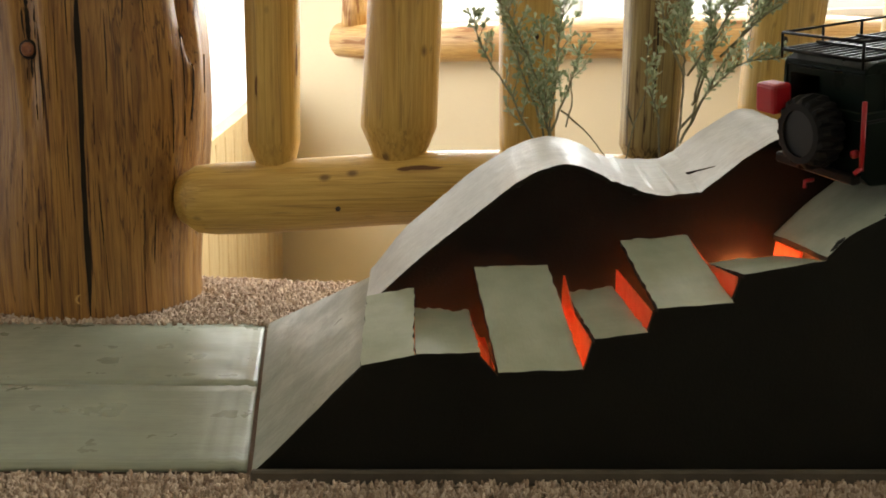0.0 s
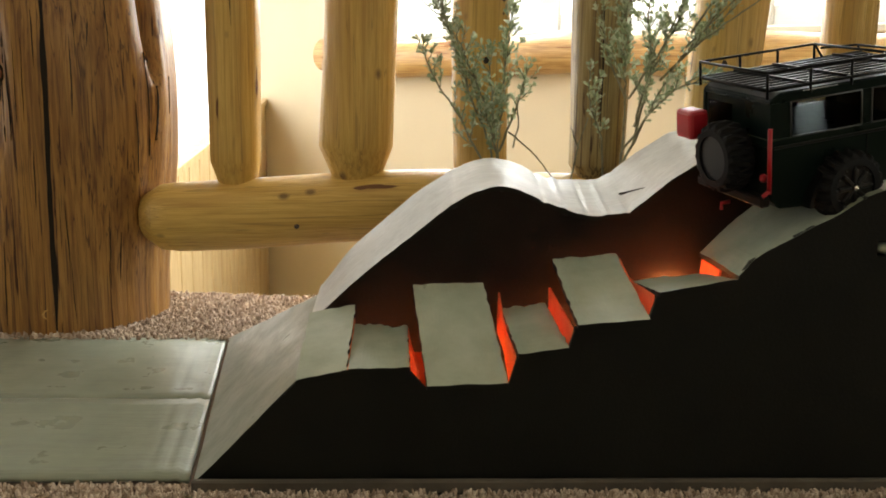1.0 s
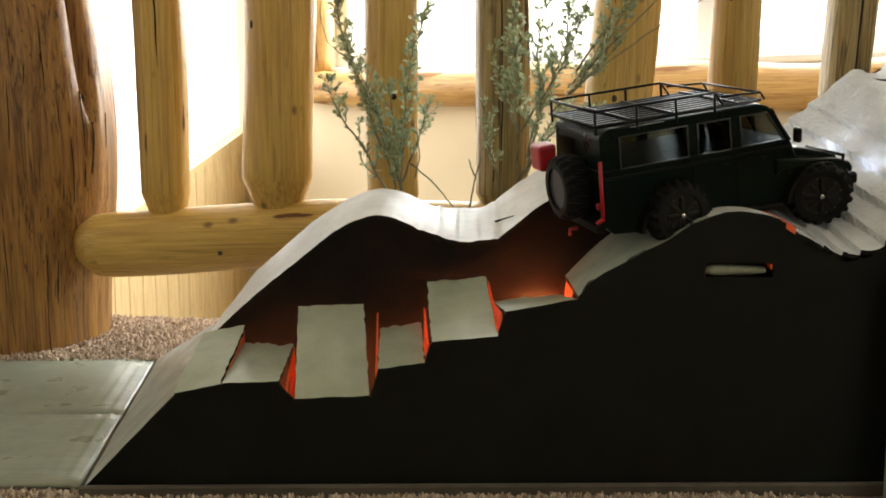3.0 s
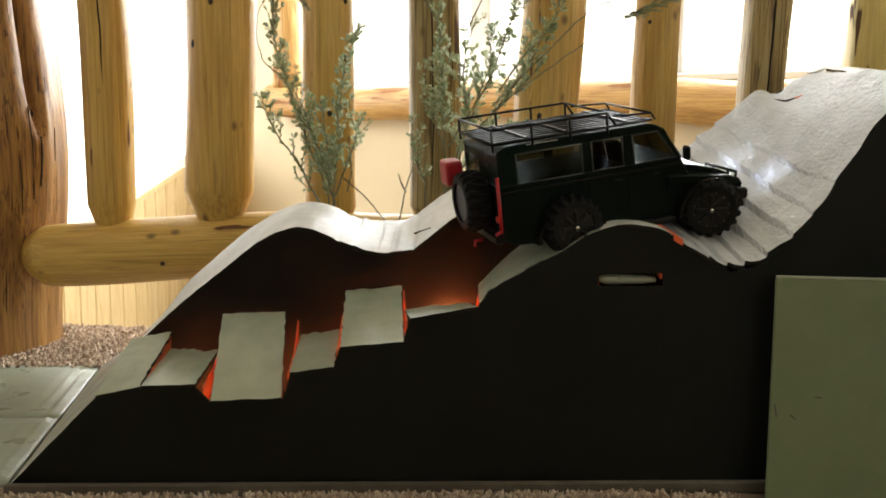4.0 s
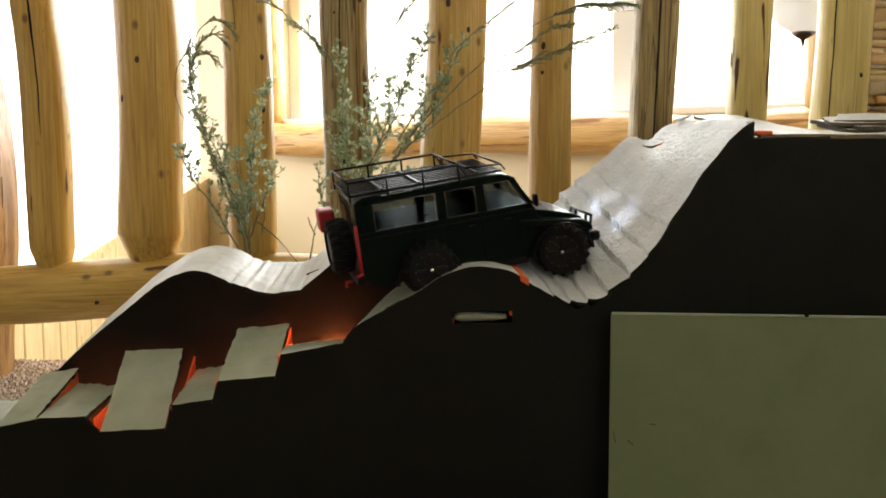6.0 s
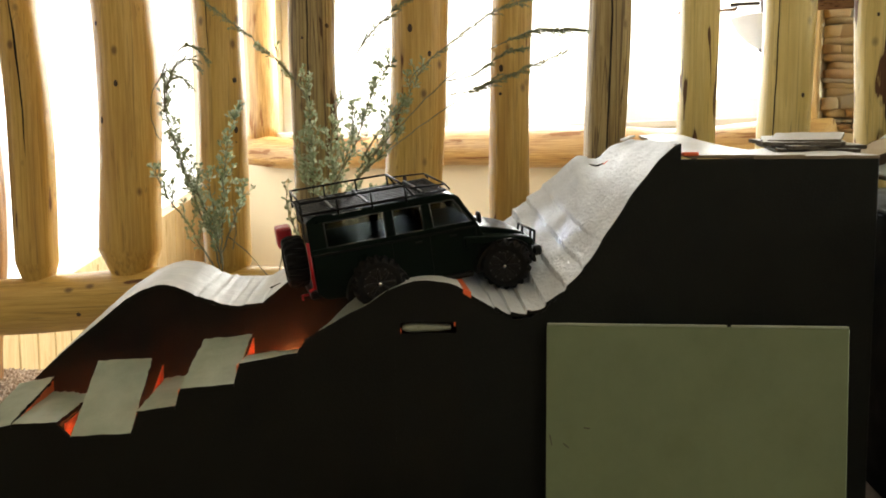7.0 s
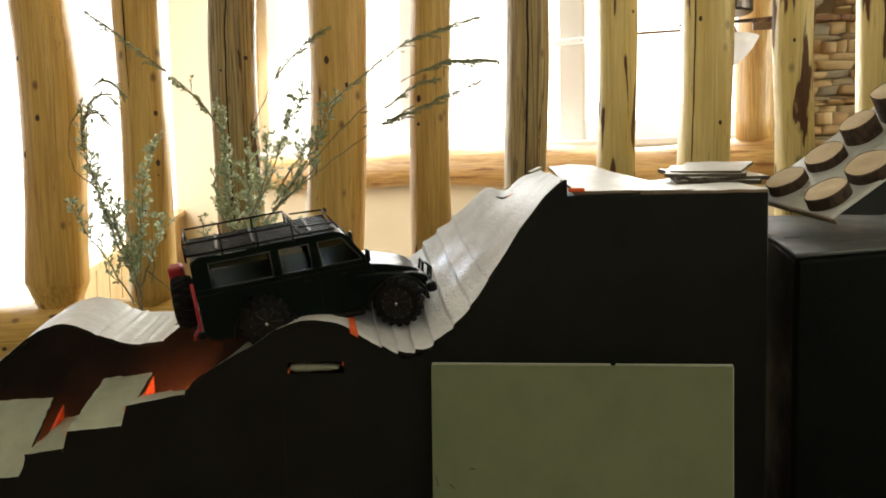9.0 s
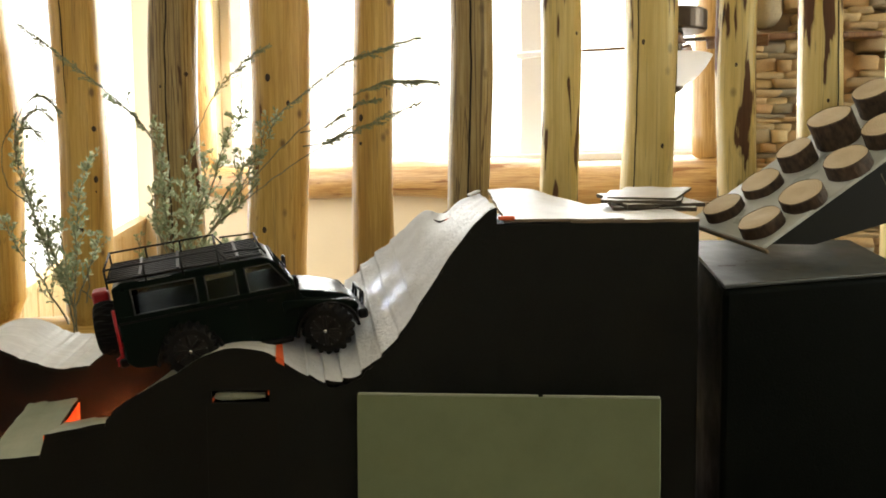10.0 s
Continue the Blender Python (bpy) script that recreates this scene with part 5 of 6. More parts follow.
small_leafy = ((0.28, 0.01, (0.082, 0.0), (0.075, 0.215), (0.047, 0.301), (0.020, 0.380), (0.002, 0.442), (0.012, 0.488)),
               (0.42, 0.0, (0.086, 0.0), (0.079, 0.215), (0.083, 0.301), (0.090, 0.379), (0.108, 0.441)),
               (0.10, 0.02, (0.061, 0.270), (0.042, 0.340), (0.007, 0.399)),
               (0.15, -0.02, (0.070, 0.215), (0.037, 0.275), (0.005, 0.325), (-0.004, 0.358)),
               (0.10, -0.015, (0.080, 0.230), (0.060, 0.300), (0.028, 0.368)),
               (0.15, 0.015, (0.080, 0.240), (0.098, 0.290), (0.108, 0.330)),
               (0.10, -0.01, (0.078, 0.225), (0.072, 0.290), (0.066, 0.350)))
small_stalks = ((0.45, 0.0, (0.004, 0.440), (0.010, 0.492), (0.032, 0.520), (0.055, 0.518), (0.070, 0.500)),
                (0.35, 0.01, (0.006, 0.445), (0.014, 0.485), (0.034, 0.505), (0.056, 0.492)),
                (0.35, -0.01, (0.004, 0.435), (0.010, 0.470), (0.030, 0.480), (0.052, 0.463)),
                (0.80, 0.0, (0.020, 0.380), (-0.008, 0.405), (-0.014, 0.450), (0.010, 0.500)))
small_twigs = ((0, 0.0, (0.090, 0.262), (0.116, 0.240), (0.145, 0.207)), (0, 0.0, (0.095, 0.245), (0.100, 0.270), (0.098, 0.300)))
sage((0.084, 0.962, 0.0), small_leafy, small_stalks, small_twigs, 5, "dry silver-green sagebrush sprig standing behind the course")
large_leafy = ((0.42, 0.0, (0.205, 0.0), (0.214, 0.258), (0.213, 0.334), (0.208, 0.402), (0.206, 0.473)),
               (0.15, 0.01, (0.225, 0.250), (0.240, 0.334), (0.235, 0.394), (0.248, 0.454)),
               (0.12, 0.0, (0.225, 0.270), (0.240, 0.326), (0.273, 0.397), (0.290, 0.449), (0.320, 0.498)),
               (0.14, 0.01, (0.215, 0.230), (0.259, 0.322), (0.308, 0.393), (0.340, 0.450), (0.360, 0.488)),
               (0.20, -0.015, (0.215, 0.245), (0.247, 0.292), (0.275, 0.315), (0.310, 0.319)),
               (0.30, -0.01, (0.195, 0.200), (0.191, 0.257), (0.177, 0.296), (0.174, 0.334)),
               (0.30, 0.015, (0.250, 0.320), (0.290, 0.360), (0.330, 0.402)))
large_leafy_more = ((0.2, 0.02, (0.215, 0.300), (0.194, 0.350), (0.188, 0.400)),
                    (0.15, -0.01, (0.218, 0.300), (0.262, 0.380), (0.268, 0.440)),
                    (0.35, 0.0, (0.210, 0.430), (0.196, 0.463), (0.165, 0.500), (0.148, 0.512)),
                    (0.30, 0.0, (0.280, 0.370), (0.318, 0.425), (0.340, 0.440)))
large_stalks = ((0.50, 0.0, (0.210, 0.440), (0.172, 0.495), (0.090, 0.563), (0.018, 0.617)),
                (0.45, 0.01, (0.240, 0.440), (0.253, 0.468), (0.281, 0.520), (0.320, 0.563), (0.351, 0.584)),
                (0.30, 0.0, (0.345, 0.465), (0.356, 0.485), (0.447, 0.553), (0.500, 0.574), (0.556, 0.590)),
                (0.42, -0.01, (0.270, 0.350), (0.401, 0.478), (0.491, 0.527), (0.535, 0.533), (0.576, 0.531)),
                (0.55, 0.01, (0.270, 0.345), (0.340, 0.398), (0.415, 0.448), (0.476, 0.476), (0.553, 0.508)),
                (0.30, 0.0, (0.395, 0.470), (0.430, 0.478), (0.470, 0.505), (0.500, 0.512)),
                (0.35, 0.0, (0.398, 0.452), (0.430, 0.458), (0.465, 0.478)))
large_twigs = ((0, 0.0, (0.158, 0.200), (0.166, 0.245), (0.176, 0.279)), (0, 0.0, (0.166, 0.245), (0.160, 0.262), (0.158, 0.268)))
sage((0.205, 0.962, 0.0), large_leafy + large_leafy_more, large_stalks, large_twigs, 8, "large dry silver-green sagebrush with feathery seed stalks")

# ---- the toy off-roader ----
def tyre_mesh():
    n, w, r = 72, 0.0215, 0.0265
    prof = ((-0.5, 0.62), (-0.5, 0.80), (-0.42, 0.94), (-0.2, 1.0), (0.2, 1.0), (0.42, 0.94), (0.5, 0.80), (0.5, 0.62))
    vs, fs = [], []
    for y, k in prof:
        for i in range(n):
            a = 2 * math.pi * i / n
            lug = 0.90 if k > 0.9 and ((i // 2 + (1 if y > 0 else 0)) % 2) else 1.0
            vs.append((r * k * lug * math.cos(a), y * w, r * k * lug * math.sin(a)))
    m = len(prof)
    for k in range(m):
        for i in range(n):
            j = (i + 1) % n
            q = (k + 1) % m
            fs.append((k * n + i, k * n + j, q * n + j, q * n + i))
    return finish("tyre", vs, fs, RUBBER)


def rim_mesh():
    bm = bmesh.new()
    bmesh.ops.create_cone(bm, cap_ends=True, segments=24, radius1=0.0165, radius2=0.0165, depth=0.018)
    bmesh.ops.rotate(bm, matrix=Matrix.Rotation(radians(90), 3, "X"), verts=bm.verts)
    return bm_mesh("rim", bm, RIM)


def spoke_mesh():
    bm = bmesh.new()
    for k in range(8):
        b = box_bm(0.011, 0.003, 0.0034, (0.0085, 0, 0), 0.0008)
        tmp = bpy.data.meshes.new("tmp")
        bmesh.ops.transform(b, matrix=Matrix.Rotation(radians(45 * k), 4, "Y"), verts=b.verts)
        b.to_mesh(tmp)
        b.free()
        bm.from_mesh(tmp)
        bpy.data.meshes.remove(tmp)
    return bm_mesh("spokes", bm, RIM)


TYRE, RIMM, SPOKE = tyre_mesh(), rim_mesh(), spoke_mesh()
def bolt_ring():
    """Twelve small bright bolts round the rim's edge."""
    bm = bmesh.new()
    for k in range(12):
        a = 2 * math.pi * k / 12
        m = Matrix.Translation((0.0150 * math.cos(a), 0, 0.0150 * math.sin(a))) @ Matrix.Rotation(radians(90), 4, "X")
        bmesh.ops.create_cone(bm, cap_ends=True, segments=6, radius1=0.0008, radius2=0.0006, depth=0.0022, matrix=m)
    return bm_mesh("bead_bolts", bm, STEEL)


BOLTS = bolt_ring()
NUT = lathe("hub_nut", [(0.0022, 0), (0.0022, 0.002), (0.0012, 0.003)], CHROME, 8)


def wheel(car, x, y, z, steer=0.0):
    w = part("wheel", TYRE, car, "knobbly black off-road tyre")
    w.matrix_basis = pose(x, y, z, 0, 17 * x * 100, steer)
    part("rim", RIMM, w)
    s = -1 if y < 0 else 1
    part("spokes", SPOKE, w, "", pose(0, s * 0.0098, 0))
    part("bead_bolts", BOLTS, w, "ring of small bright bolts", pose(0, s * 0.0095, 0))
    part("hub_nut", NUT, w, "bright hub nut", pose(0, s * 0.0098, 0, -90 * s, 0, 0))
    return w


def car_model():
    car = thing("toy_off_roader", "glossy dark green scale-model off-roader with roof rack climbing the course", "toy car")
    wr, wf, yt = -0.0530, 0.0800, 0.048
    # lower body with wheel arches
    def arch(cx, r, n=9):
        return [(cx + r * math.cos(math.pi * (1 - i / (n - 1))), 0.041 + r * math.sin(math.pi * (1 - i / (n - 1))) * 0.92) for i in range(n)]
    low = [(-0.112, 0.050), (-0.105, 0.043)] + arch(wr, 0.030) + [(-0.020, 0.041), (0.048, 0.041)] + arch(wf, 0.029) + [(0.1115, 0.046), (0.112, 0.050), (0.112, 0.0640), (0.106, 0.0690), (0.062, 0.0780), (0.057, 0.090), (-0.112, 0.090)]
    part("body", prism("body", low, 0.088, PAINT, 0.0012), car, "dark green lower body")
    # bonnet
    bon = [(0.057, 0.0730), (0.106, 0.0640), (0.109, 0.0660), (0.1085, 0.0695), (0.098, 0.0745), (0.078, 0.0810), (0.062, 0.0850), (0.057, 0.0855)]
    part("bonnet", prism("bonnet", bon, 0.070, PAINT, 0.0018, seg=2), car, "glossy bonnet")
    for s in (-1, 1):
        fen = [(0.040, 0.066), (0.047, 0.0705), (0.095, 0.0670), (0.113, 0.0570), (0.1145, 0.0610), (0.111, 0.0665), (0.100, 0.0705), (0.044, 0.0795), (0.040, 0.079)]
        part("wing", prism("wing", fen, 0.014, PAINT, 0.0012), car, "front wing", pose(0, s * 0.0405, 0))
    # cabin pillars and roof, with open window holes
    part("roof", prism("roof", [(-0.113, 0.1185), (-0.112, 0.1225), (-0.104, 0.1265), (0.028, 0.1265), (0.036, 0.1235), (0.041, 0.1185)], 0.084, PAINT, 0.0012), car, "dark roof")
    part("waist", prism("waist", [(-0.113, 0.088), (-0.113, 0.0945), (0.055, 0.0945), (0.057, 0.088)], 0.087, PAINT, 0.0008), car)
    for s in (-1, 1):
        y = s * 0.0425
        def pillar(x0, x1, t0, t1):
            q, g = solid([Vector((x0, y, 0.093)), Vector((x1, y, 0.093)), Vector((t1, y * 0.975, 0.1195)), Vector((t0, y * 0.975, 0.1195))], [(0, 1, 2, 3)], Vector((0, -s * 0.003, 0)))
            part("pillar", finish("pillar", q, g, PAINT), car)
        pillar(-0.113, -0.096, -0.1125, -0.096)
        pillar(-0.037, -0.028, -0.037, -0.028)
        pillar(0.001, 0.011, 0.001, 0.010)
        pillar(0.051, 0.0575, 0.0345, 0.0405)
        for x0, x1, t0, t1, lab in ((-0.096, -0.037, -0.096, -0.037, "long rear side window"), (-0.028, 0.001, -0.028, 0.001, "rear door window"), (0.011, 0.051, 0.010, 0.0345, "front door window")):
            yy = y - s * 0.0012
            q, g = solid([Vector((x0 + 0.001, yy, 0.0948)), Vector((x1 - 0.001, yy, 0.0948)), Vector((t1 - 0.001, yy * 0.978, 0.1185)), Vector((t0 + 0.001, yy * 0.978, 0.1185))], [(0, 1, 2, 3)], Vector((0, -s * 0.0008, 0)))
            part("side_window", finish("side_window", q, g, GLASS), car, lab)
            fr = [(x0, 0.0940, x1, 0.0940), (x1, 0.0940, t1, 0.1190), (t1, 0.1190, t0, 0.1190), (t0, 0.1190, x0, 0.0940)]
            part("window_seal", tubes_mesh("window_seal", [[(a, y + s * 0.0003, b), (c, y * (0.977 if d > 0.1 else 1) + s * 0.0003, d)] if b < 0.1 else [(a, y * 0.977 + s * 0.0003, b), (c, y * (0.977 if d > 0.1 else 1) + s * 0.0003, d)] for a, b, c, d in fr], 0.0007, SEAL, 5), car, "thin grey window rubber")
        # door seams, handles, sill bars, arch flares
        for x in (-0.0325, 0.006, 0.0545):
            part("door_seam", box_mesh("door_seam", TRIMBLACK, 0.0009, 0.0008, 0.046, (x, s * 0.0442, 0.066)), car)
        for x in (-0.006, 0.030):
            part("door_handle", box_mesh("door_handle", TRIMBLACK, 0.007, 0.002, 0.002, (x, s * 0.0450, 0.083), 0.0005), car, "small black door handle")
        part("waist_rail", box_mesh("waist_rail", TRIMBLACK, 0.166, 0.0015, 0.0022, (-0.029, s * 0.0445, 0.0885), 0.0005), car)
        part("sill_bar", box_mesh("sill_bar", TRIMBLACK, 0.062, 0.010, 0.005, (0.014, s * 0.046, 0.0415), 0.0015), car, "black rock slider")
        for cx in (wr, wf):
            vs, fs = [], []
            for i in range(15):
                a = math.pi * (i / 14)
                for rr, yy in ((0.0292, 0.043), (0.0292, 0.0515), (0.0322, 0.0515), (0.0332, 0.043)):
                    vs.append((cx + rr * math.cos(a), s * yy, 0.0415 + rr * math.sin(a) * 0.92))
            for i in range(14):
                for j in range(4):
                    fs.append((i * 4 + j, i * 4 + (j + 1) % 4, i * 4 + 4 + (j + 1) % 4, i * 4 + 4 + j))
            fs += [(0, 1, 2, 3), (56, 57, 58, 59)]
            part("arch_flare", finish("arch_flare", vs, fs, TRIMBLACK), car, "black plastic arch flare")
        # mirror
        part("mirror", box_mesh("mirror", TRIMBLACK, 0.004, 0.009, 0.012, (0.056, s * 0.052, 0.0985), 0.0015), car, "black door mirror")
        part("roof_window", box_mesh("roof_window", LAMP_LENS, 0.030, 0.0012, 0.0045, (-0.072, s * 0.0405, 0.1240), 0.0006, pose(0, 0, 0, s * -38, 0, 0)), car, "narrow alpine roof window")
        part("headlight", lathe("headlight", [(0.0001, 0.0), (0.0052, 0.0), (0.0052, 0.003), (0.003, 0.0042), (0.0001, 0.0046)], HEADLIGHT, 16), car, "round white headlight", pose(0.110, s * 0.028, 0.0585, 0, 90, 0))
        part("headlight_ring", lathe("headlight_ring", [(0.0056, -0.001), (0.0068, -0.001), (0.0068, 0.0032), (0.0056, 0.0032)], RIM, 18), car, "dark lamp ring", pose(0.110, s * 0.028, 0.0585, 0, 90, 0))
        part("tail_lamp", lathe("tail_lamp", [(0.0001, 0), (0.003, 0), (0.003, 0.003), (0.0001, 0.0035)], RED, 12), car, "round red tail lamp", pose(-0.1125, s * 0.037, 0.066, 0, -90, 0))
        for x in (wr, wf):
            wheel(car, x, s * yt, 0.0450 + (0.008 if x == wr and s < 0 else 0.0), -24 if x == wf else 0)
            part("shock", tubes_mesh("shock", [[(x + 0.012, s * 0.030, 0.041), (x + 0.006, s * 0.026, 0.068)]], 0.0035, TRIMBLACK, 10), car, "coil-over shock")
    # windscreen, rear end
    q, g = solid([Vector((0.0555, -0.040, 0.0925)), Vector((0.0555, 0.040, 0.0925)), Vector((0.0395, 0.039, 0.1190)), Vector((0.0395, -0.039, 0.1190))], [(0, 1, 2, 3)], Vector((-0.0008, 0, 0)))
    part("windscreen", finish("windscreen", q, g, GLASS), car, "raked windscreen")
    part("windscreen_frame", tubes_mesh("windscreen_frame", [[(0.0575, -0.042, 0.087), (0.0575, 0.042, 0.087)], [(0.0405, -0.0405, 0.1195), (0.0405, 0.0405, 0.1195)], [(0.0575, 0, 0.087), (0.0405, 0, 0.1195)], [(0.0575, -0.042, 0.087), (0.0405, -0.0405, 0.1195)], [(0.0575, 0.042, 0.087), (0.0405, 0.0405, 0.1195)]], 0.0014, PAINT, 6), car)
    q, g = solid([Vector((-0.1125, -0.041, 0.089)), Vector((-0.1125, 0.041, 0.089)), Vector((-0.1115, 0.040, 0.121)), Vector((-0.1115, -0.040, 0.121))], [(0, 1, 2, 3)], Vector((0.002, 0, 0)))
    part("tailgate", finish("tailgate", q, g, PAINT), car, "rear door")
    part("rear_window", box_mesh("rear_window", GLASS, 0.0012, 0.030, 0.020, (-0.1133, 0.018, 0.104), 0.0004), car, "small rear window")
    part("dashboard", box_mesh("dashboard", TRIMBLACK, 0.012, 0.078, 0.010, (0.048, 0, 0.085), 0.002), car)
    for s in (-1, 1):
        part("seat", prism("seat", [(-0.012, 0.082), (0.012, 0.082), (0.012, 0.088), (-0.004, 0.090), (-0.010, 0.112), (-0.016, 0.112)], 0.026, TAN, 0.0015), car, "tan moulded seat", pose(0.017, s * 0.020, 0))
    part("grille", box_mesh("grille", TRIMBLACK, 0.003, 0.040, 0.013, (0.1105, 0, 0.0585), 0.0008), car, "black slatted grille")
    for k in range(4):
        part("grille_slat", box_mesh("grille_slat", RIM, 0.0015, 0.038, 0.0016, (0.1125, 0, 0.0540 + 0.0030 * k), 0.0003), car)
    part("front_bumper", box_mesh("front_bumper", TRIMBLACK, 0.010, 0.088, 0.010, (0.118, 0, 0.0500), 0.002), car, "black winch bumper")
    part("bull_bar", tubes_mesh("bull_bar", [[(0.120, -0.026, 0.050), (0.1235, -0.024, 0.066), (0.1235, 0.024, 0.066), (0.120, 0.026, 0.050)], [(0.121, -0.012, 0.050), (0.1235, -0.012, 0.066)], [(0.121, 0.012, 0.050), (0.1235, 0.012, 0.066)]], 0.0015, TRIMBLACK, 8), car, "black tubular bull bar")
    for s in (-1, 1):
        part("shackle", tubes_mesh("shackle", [[(0.122, s * 0.030, 0.048), (0.127, s * 0.030, 0.046), (0.127, s * 0.034, 0.046), (0.122, s * 0.034, 0.048)]], 0.0010, CHROME, 6), car, "bright shackle")
    part("rear_bumper", box_mesh("rear_bumper", TRIMBLACK, 0.008, 0.084, 0.008, (-0.115, 0, 0.049), 0.0015), car, "black rear bumper")
    part("tow_hook", tubes_mesh("tow_hook", [[(-0.117, 0.0, 0.040), (-0.124, 0.0, 0.040), (-0.124, 0.0, 0.035)]], 0.0015, RED, 6), car, "red tow hook")
    sp = part("spare_wheel", TYRE, car, "spare wheel on the rear door")
    sp.matrix_basis = pose(-0.1255, -0.006, 0.078, 0, 0, 90)
    part("rim", RIMM, sp)
    part("jerrycan", box_mesh("jerrycan", RED, 0.016, 0.022, 0.022, (-0.1300, 0.030, 0.098), 0.003, seg=2), car, "red fuel can on the rear door")
    part("lifting_jack", tubes_mesh("lifting_jack", [[(-0.1145, -0.0445, 0.056), (-0.1145, -0.0445, 0.103)], [(-0.1145, -0.0445, 0.058), (-0.120, -0.0445, 0.055)]], 0.0016, RED, 8), car, "red lifting jack bar")
    # chassis, axles
    part("chassis", box_mesh("chassis", TRIMBLACK, 0.205, 0.034, 0.012, (0, 0, 0.046), 0.002), car)
    for x in (wr, wf):
        part("axle", tubes_mesh("axle", [[(x, -0.042, 0.0450), (x, 0.042, 0.0450)]], 0.004, TRIMBLACK, 10), car, "solid axle")
        part("differential", lathe("differential", [(0.002, -0.008), (0.008, -0.005), (0.009, 0.002), (0.004, 0.008)], TRIMBLACK, 14), car, "", pose(x, 0.008, 0.0450, 0, 90, 0))
    # roof rack: outer rails, posts, slats, raised front third
    zr = 0.1295
    x0, x1, yw = -0.115, 0.029, 0.0415
    xm = -0.012
    part("rack_rail", tubes_mesh("rack_rail", [[(x0, -yw, zr), (x1, -yw, zr), (x1, yw, zr), (x0, yw, zr), (x0, -yw, zr)]], 0.0013, TRIMBLACK, 6), car, "roof rack floor frame")
    part("rack_rail", tubes_mesh("rack_rail", [[(x0, -yw, zr + 0.012), (xm, -yw, zr + 0.012), (xm + 0.008, -yw, zr)], [(x0, yw, zr + 0.012), (xm, yw, zr + 0.012), (xm + 0.008, yw, zr)], [(x0, -yw, zr + 0.012), (x0, yw, zr + 0.012)], [(xm, -yw, zr + 0.012), (xm, yw, zr + 0.012)]], 0.0011, TRIMBLACK, 6), car, "raised roof rack rail")
    part("rack_rail", tubes_mesh("rack_rail", [[(xm + 0.006, -yw, zr + 0.008), (x1, -yw, zr + 0.006), (x1 + 0.004, -yw, zr)], [(xm + 0.006, yw, zr + 0.008), (x1, yw, zr + 0.006), (x1 + 0.004, yw, zr)], [(x1, -yw, zr + 0.006), (x1, yw, zr + 0.006)]], 0.0010, TRIMBLACK, 6), car, "low front roof rack rail")
    for x in (x0, x0 + 0.035, x0 + 0.069, xm):
        for s in (-1, 1):
            part("rack_post", tubes_mesh("rack_post", [[(x, s * yw, zr - 0.006), (x, s * yw, zr + 0.012)]], 0.0011, TRIMBLACK, 6), car)
    for k in range(9):
        y = -0.034 + 0.0085 * k
        part("rack_slat", box_mesh("rack_slat", TRIMBLACK, x1 - x0 - 0.002, 0.0030, 0.0014, ((x0 + x1) / 2, y, zr), 0.0004), car)
    for x in (-0.085, -0.050, 0.006):
        part("rack_bar", box_mesh("rack_bar", TRIMBLACK, 0.0026, 2 * yw, 0.0016, (x, 0, zr + 0.0017), 0.0004), car)
    return car


car = car_model()
CAR_POSE = CM @ pose(0.360, 0.085, 0.2010, 0, -9.0, 14) @ pose(0, 0, 0, 6.5, 0, 0) @ Matrix.Scale(1.055, 4)
car.matrix_basis = CAR_POSE

# headlight beams of the toy
for s in (-1, 1):
    sl = bpy.data.lights.new("headlight_beam", "SPOT")
    sl.energy, sl.spot_size, sl.spot_blend, sl.color, sl.shadow_soft_size = 0.11, radians(60), 1.0, (0.80, 0.86, 1.0), 0.010
    so = new("headlight_beam", sl)
    mm = CAR_POSE
    e = mm @ Vector((0.118, s * 0.028, 0.0585))
    so.matrix_world = look(e, mm @ Vector((0.30, s * 0.028, 0.0545)))

# ---- ceiling fan in the great room ----
fan = thing("ceiling_fan", "dark bronze ceiling fan with wooden blades and a frosted bowl light", "ceiling fan")
fan.location = (0.995, 1.715, 0.0)
part("motor", lathe("motor", [(0.001, 0.700), (0.062, 0.700), (0.067, 0.704), (0.067, 0.740), (0.062, 0.744), (0.001, 0.744)], DARK_METAL, 36, False), fan, "dark bronze drum motor housing")
part("downrod", lathe("downrod", [(0.009, 0.742), (0.009, 2.6)], DARK_METAL, 12), fan, "bronze downrod")
part("hub", lathe("hub", [(0.001, 0.645), (0.018, 0.645), (0.020, 0.702), (0.001, 0.702)], DARK_METAL, 20), fan)
part("bowl", lathe("bowl", [(0.004, 0.585), (0.022, 0.590), (0.046, 0.606), (0.066, 0.628), (0.079, 0.652), (0.075, 0.654), (0.024, 0.650)], FROST, 36), fan, "frosted white glass bowl")
part("finial", lathe("finial", [(0.0006, 0.562), (0.0022, 0.567), (0.004, 0.575), (0.014, 0.580), (0.024, 0.589), (0.016, 0.592), (0.001, 0.592)], DARK_METAL, 20), fan, "dark pointed finial")
for k in range(4):
    a = -14 + 90 * k
    part("blade", box_mesh("blade", BLADE, 0.12, 0.062, 0.005, (0.125, 0, 0.676), 0.002, pose(0, 0, 0, -13, 0, 0)), fan, "brown wooden blade", pose(0, 0, 0, 0, 0, a))
    part("bracket", box_mesh("bracket", DARK_METAL, 0.06, 0.016, 0.006, (0.050, 0, 0.684), 0.002), fan, "", pose(0, 0, 0, 0, 0, a))

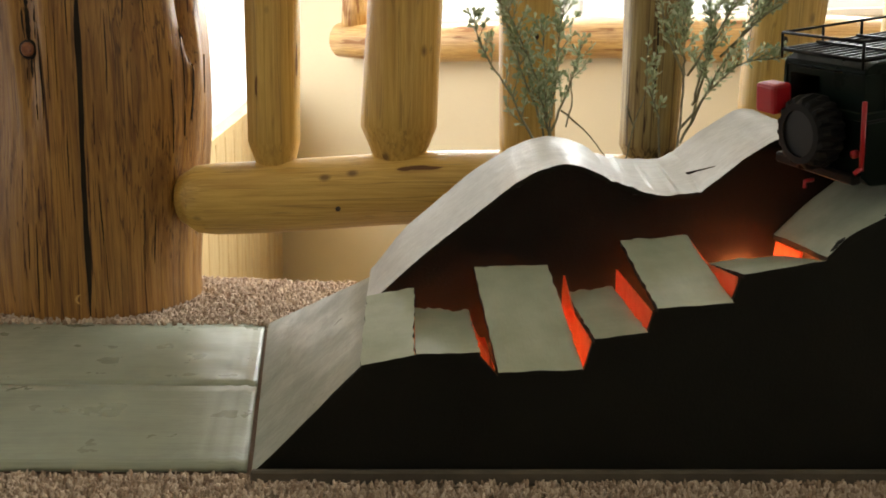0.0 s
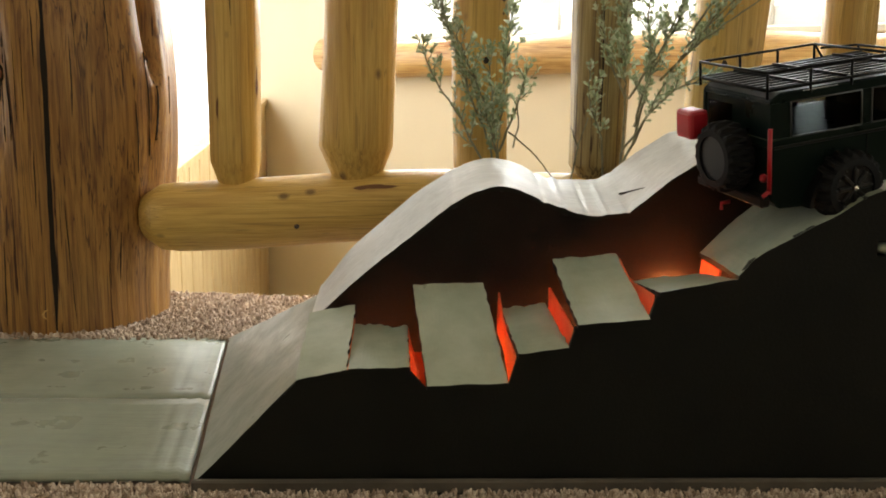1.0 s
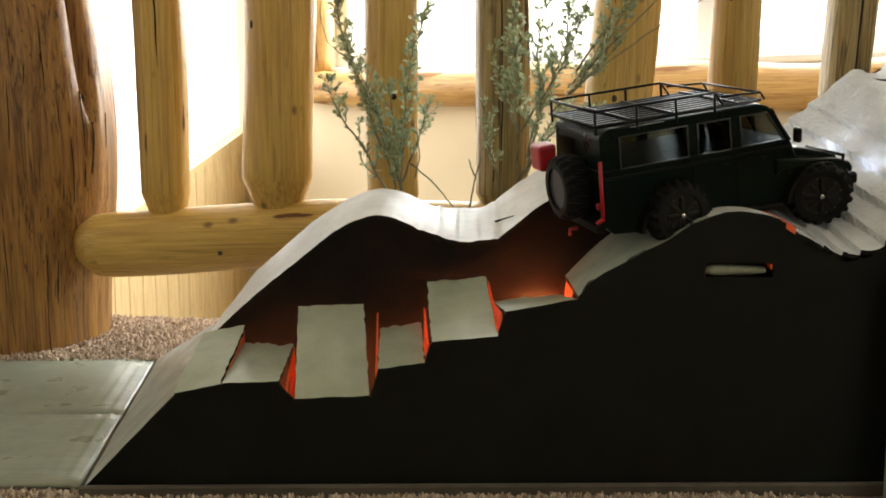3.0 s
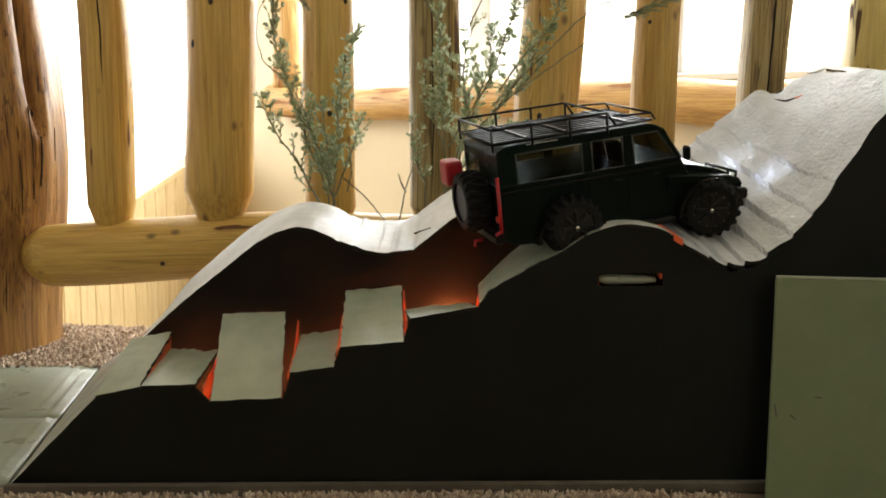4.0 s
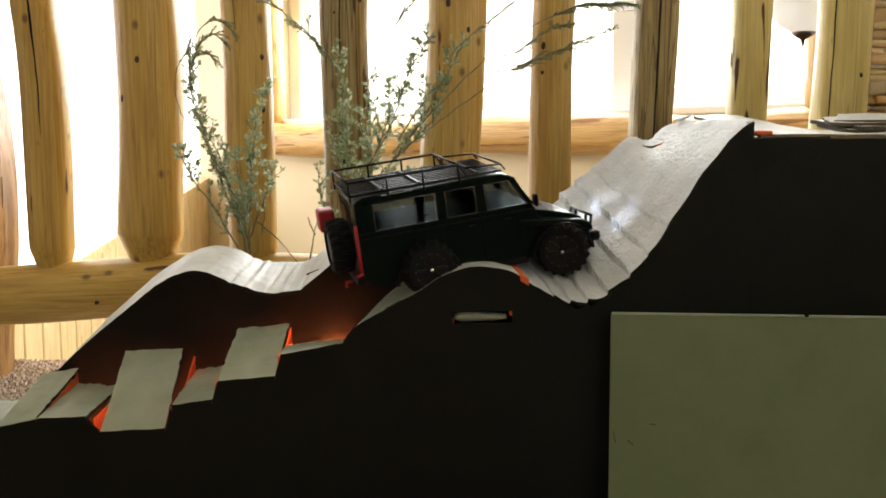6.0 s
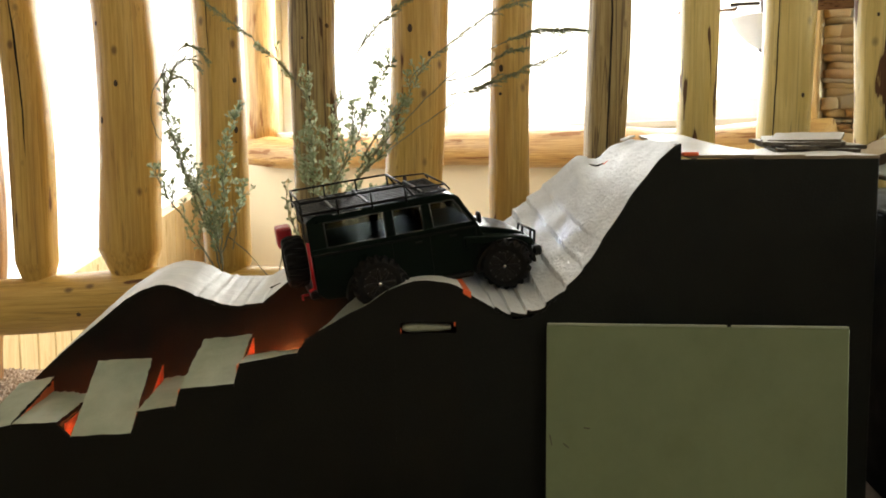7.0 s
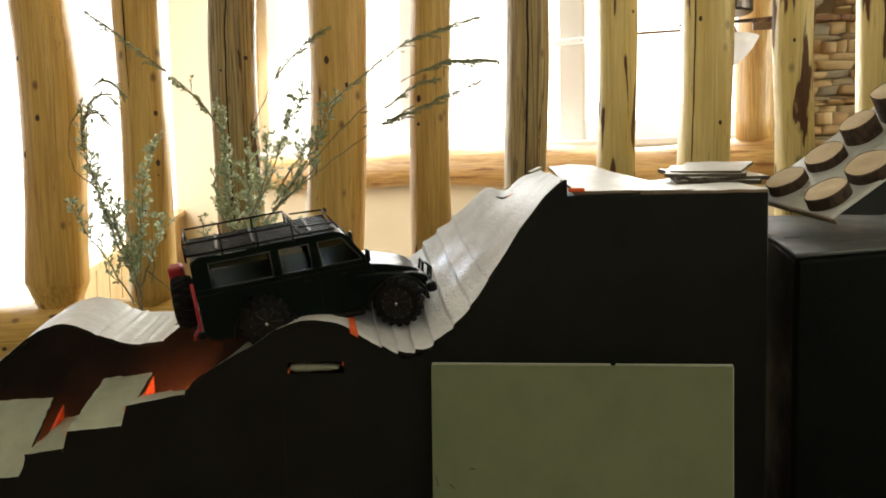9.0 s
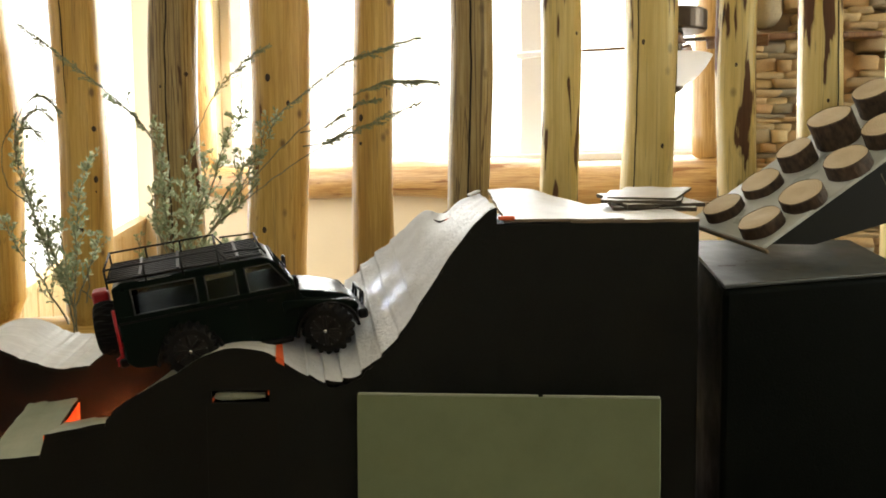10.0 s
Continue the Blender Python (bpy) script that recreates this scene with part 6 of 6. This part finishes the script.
# ---- carpet pile: tufts near the camera's way ----
def carpet_pile():
    rng = np.random.default_rng(9)
    spans = ((-0.75, 1.15, 0.50, 0.655, 52000, 0.62), (-0.95, 0.00, 0.93, 1.22, 22000, 1.25), (-0.98, -0.55, 0.62, 0.95, 1500, 1.0))
    vs, fs = [], []
    for x0, x1, y0, y1, n, big in spans:
        xs, ys = rng.uniform(x0, x1, n), rng.uniform(y0, y1, n)
        hs, rs2 = rng.uniform(0.003, 0.0085, n) * big ** 0.5, rng.uniform(0.0011, 0.0028, n) * big
        lx, ly = rng.normal(0, 0.0018, n), rng.normal(0, 0.0018, n)
        ph = rng.uniform(0, 6.28, n)
        for i in range(n):
            # nothing grows through the cards and boxes
            dx, dy = xs[i] - 0.04, ys[i] - 0.622
            u, v = dx * 0.99345 + dy * 0.11425, -dx * 0.11425 + dy * 0.99345
            if (-0.19 < u < 0.84 and v > -0.004 and v < 0.235) or (u <= -0.17 and 0.003 < v < 0.40) or (xs[i] > 0.50 and ys[i] > 0.612) or (xs[i] > 0.865 and ys[i] > 0.68):
                continue
            if (xs[i] + 0.502) ** 2 + (ys[i] - 1.112) ** 2 < 0.134 ** 2:
                continue
            k = len(vs)
            for a in range(4):
                t = ph[i] + a * 1.5708
                vs.append((xs[i] + rs2[i] * math.cos(t), ys[i] + rs2[i] * math.sin(t), -0.001))
            for a in range(4):
                t = ph[i] + 0.4 + a * 1.5708
                vs.append((xs[i] + lx[i] * 0.7 + rs2[i] * 1.15 * math.cos(t), ys[i] + ly[i] * 0.7 + rs2[i] * 1.15 * math.sin(t), hs[i] * 0.65))
            for a in range(4):
                t = ph[i] + 0.8 + a * 1.5708
                vs.append((xs[i] + lx[i] + rs2[i] * 0.62 * math.cos(t), ys[i] + ly[i] + rs2[i] * 0.62 * math.sin(t), hs[i]))
            for a in range(4):
                b = (a + 1) % 4
                fs.append((k + a, k + b, k + 4 + b, k + 4 + a))
                fs.append((k + 4 + a, k + 4 + b, k + 8 + b, k + 8 + a))
            fs.append((k + 8, k + 9, k + 10, k + 11))
    me = bpy.data.meshes.new("carpet_pile")
    me.from_pydata(vs, [], fs)
    me.update()
    me.materials.append(CARPET_TUFT)
    return tagged(new("carpet_pile", me), "beige and brown looped carpet tufts", "carpet", kind="stuff")


CARPET_TUFT = material("carpet_tuft", 1.0)
gt = CARPET_TUFT.node_tree.nodes.new("ShaderNodeNewGeometry")
link(CARPET_TUFT, ramp(CARPET_TUFT, gt.outputs["Random Per Island"], [(0.0, (0.27, 0.19, 0.135)), (0.5, (0.50, 0.39, 0.30)), (1.0, (0.74, 0.63, 0.52))]), bsdf(CARPET_TUFT).inputs["Base Color"])
carpet_pile()
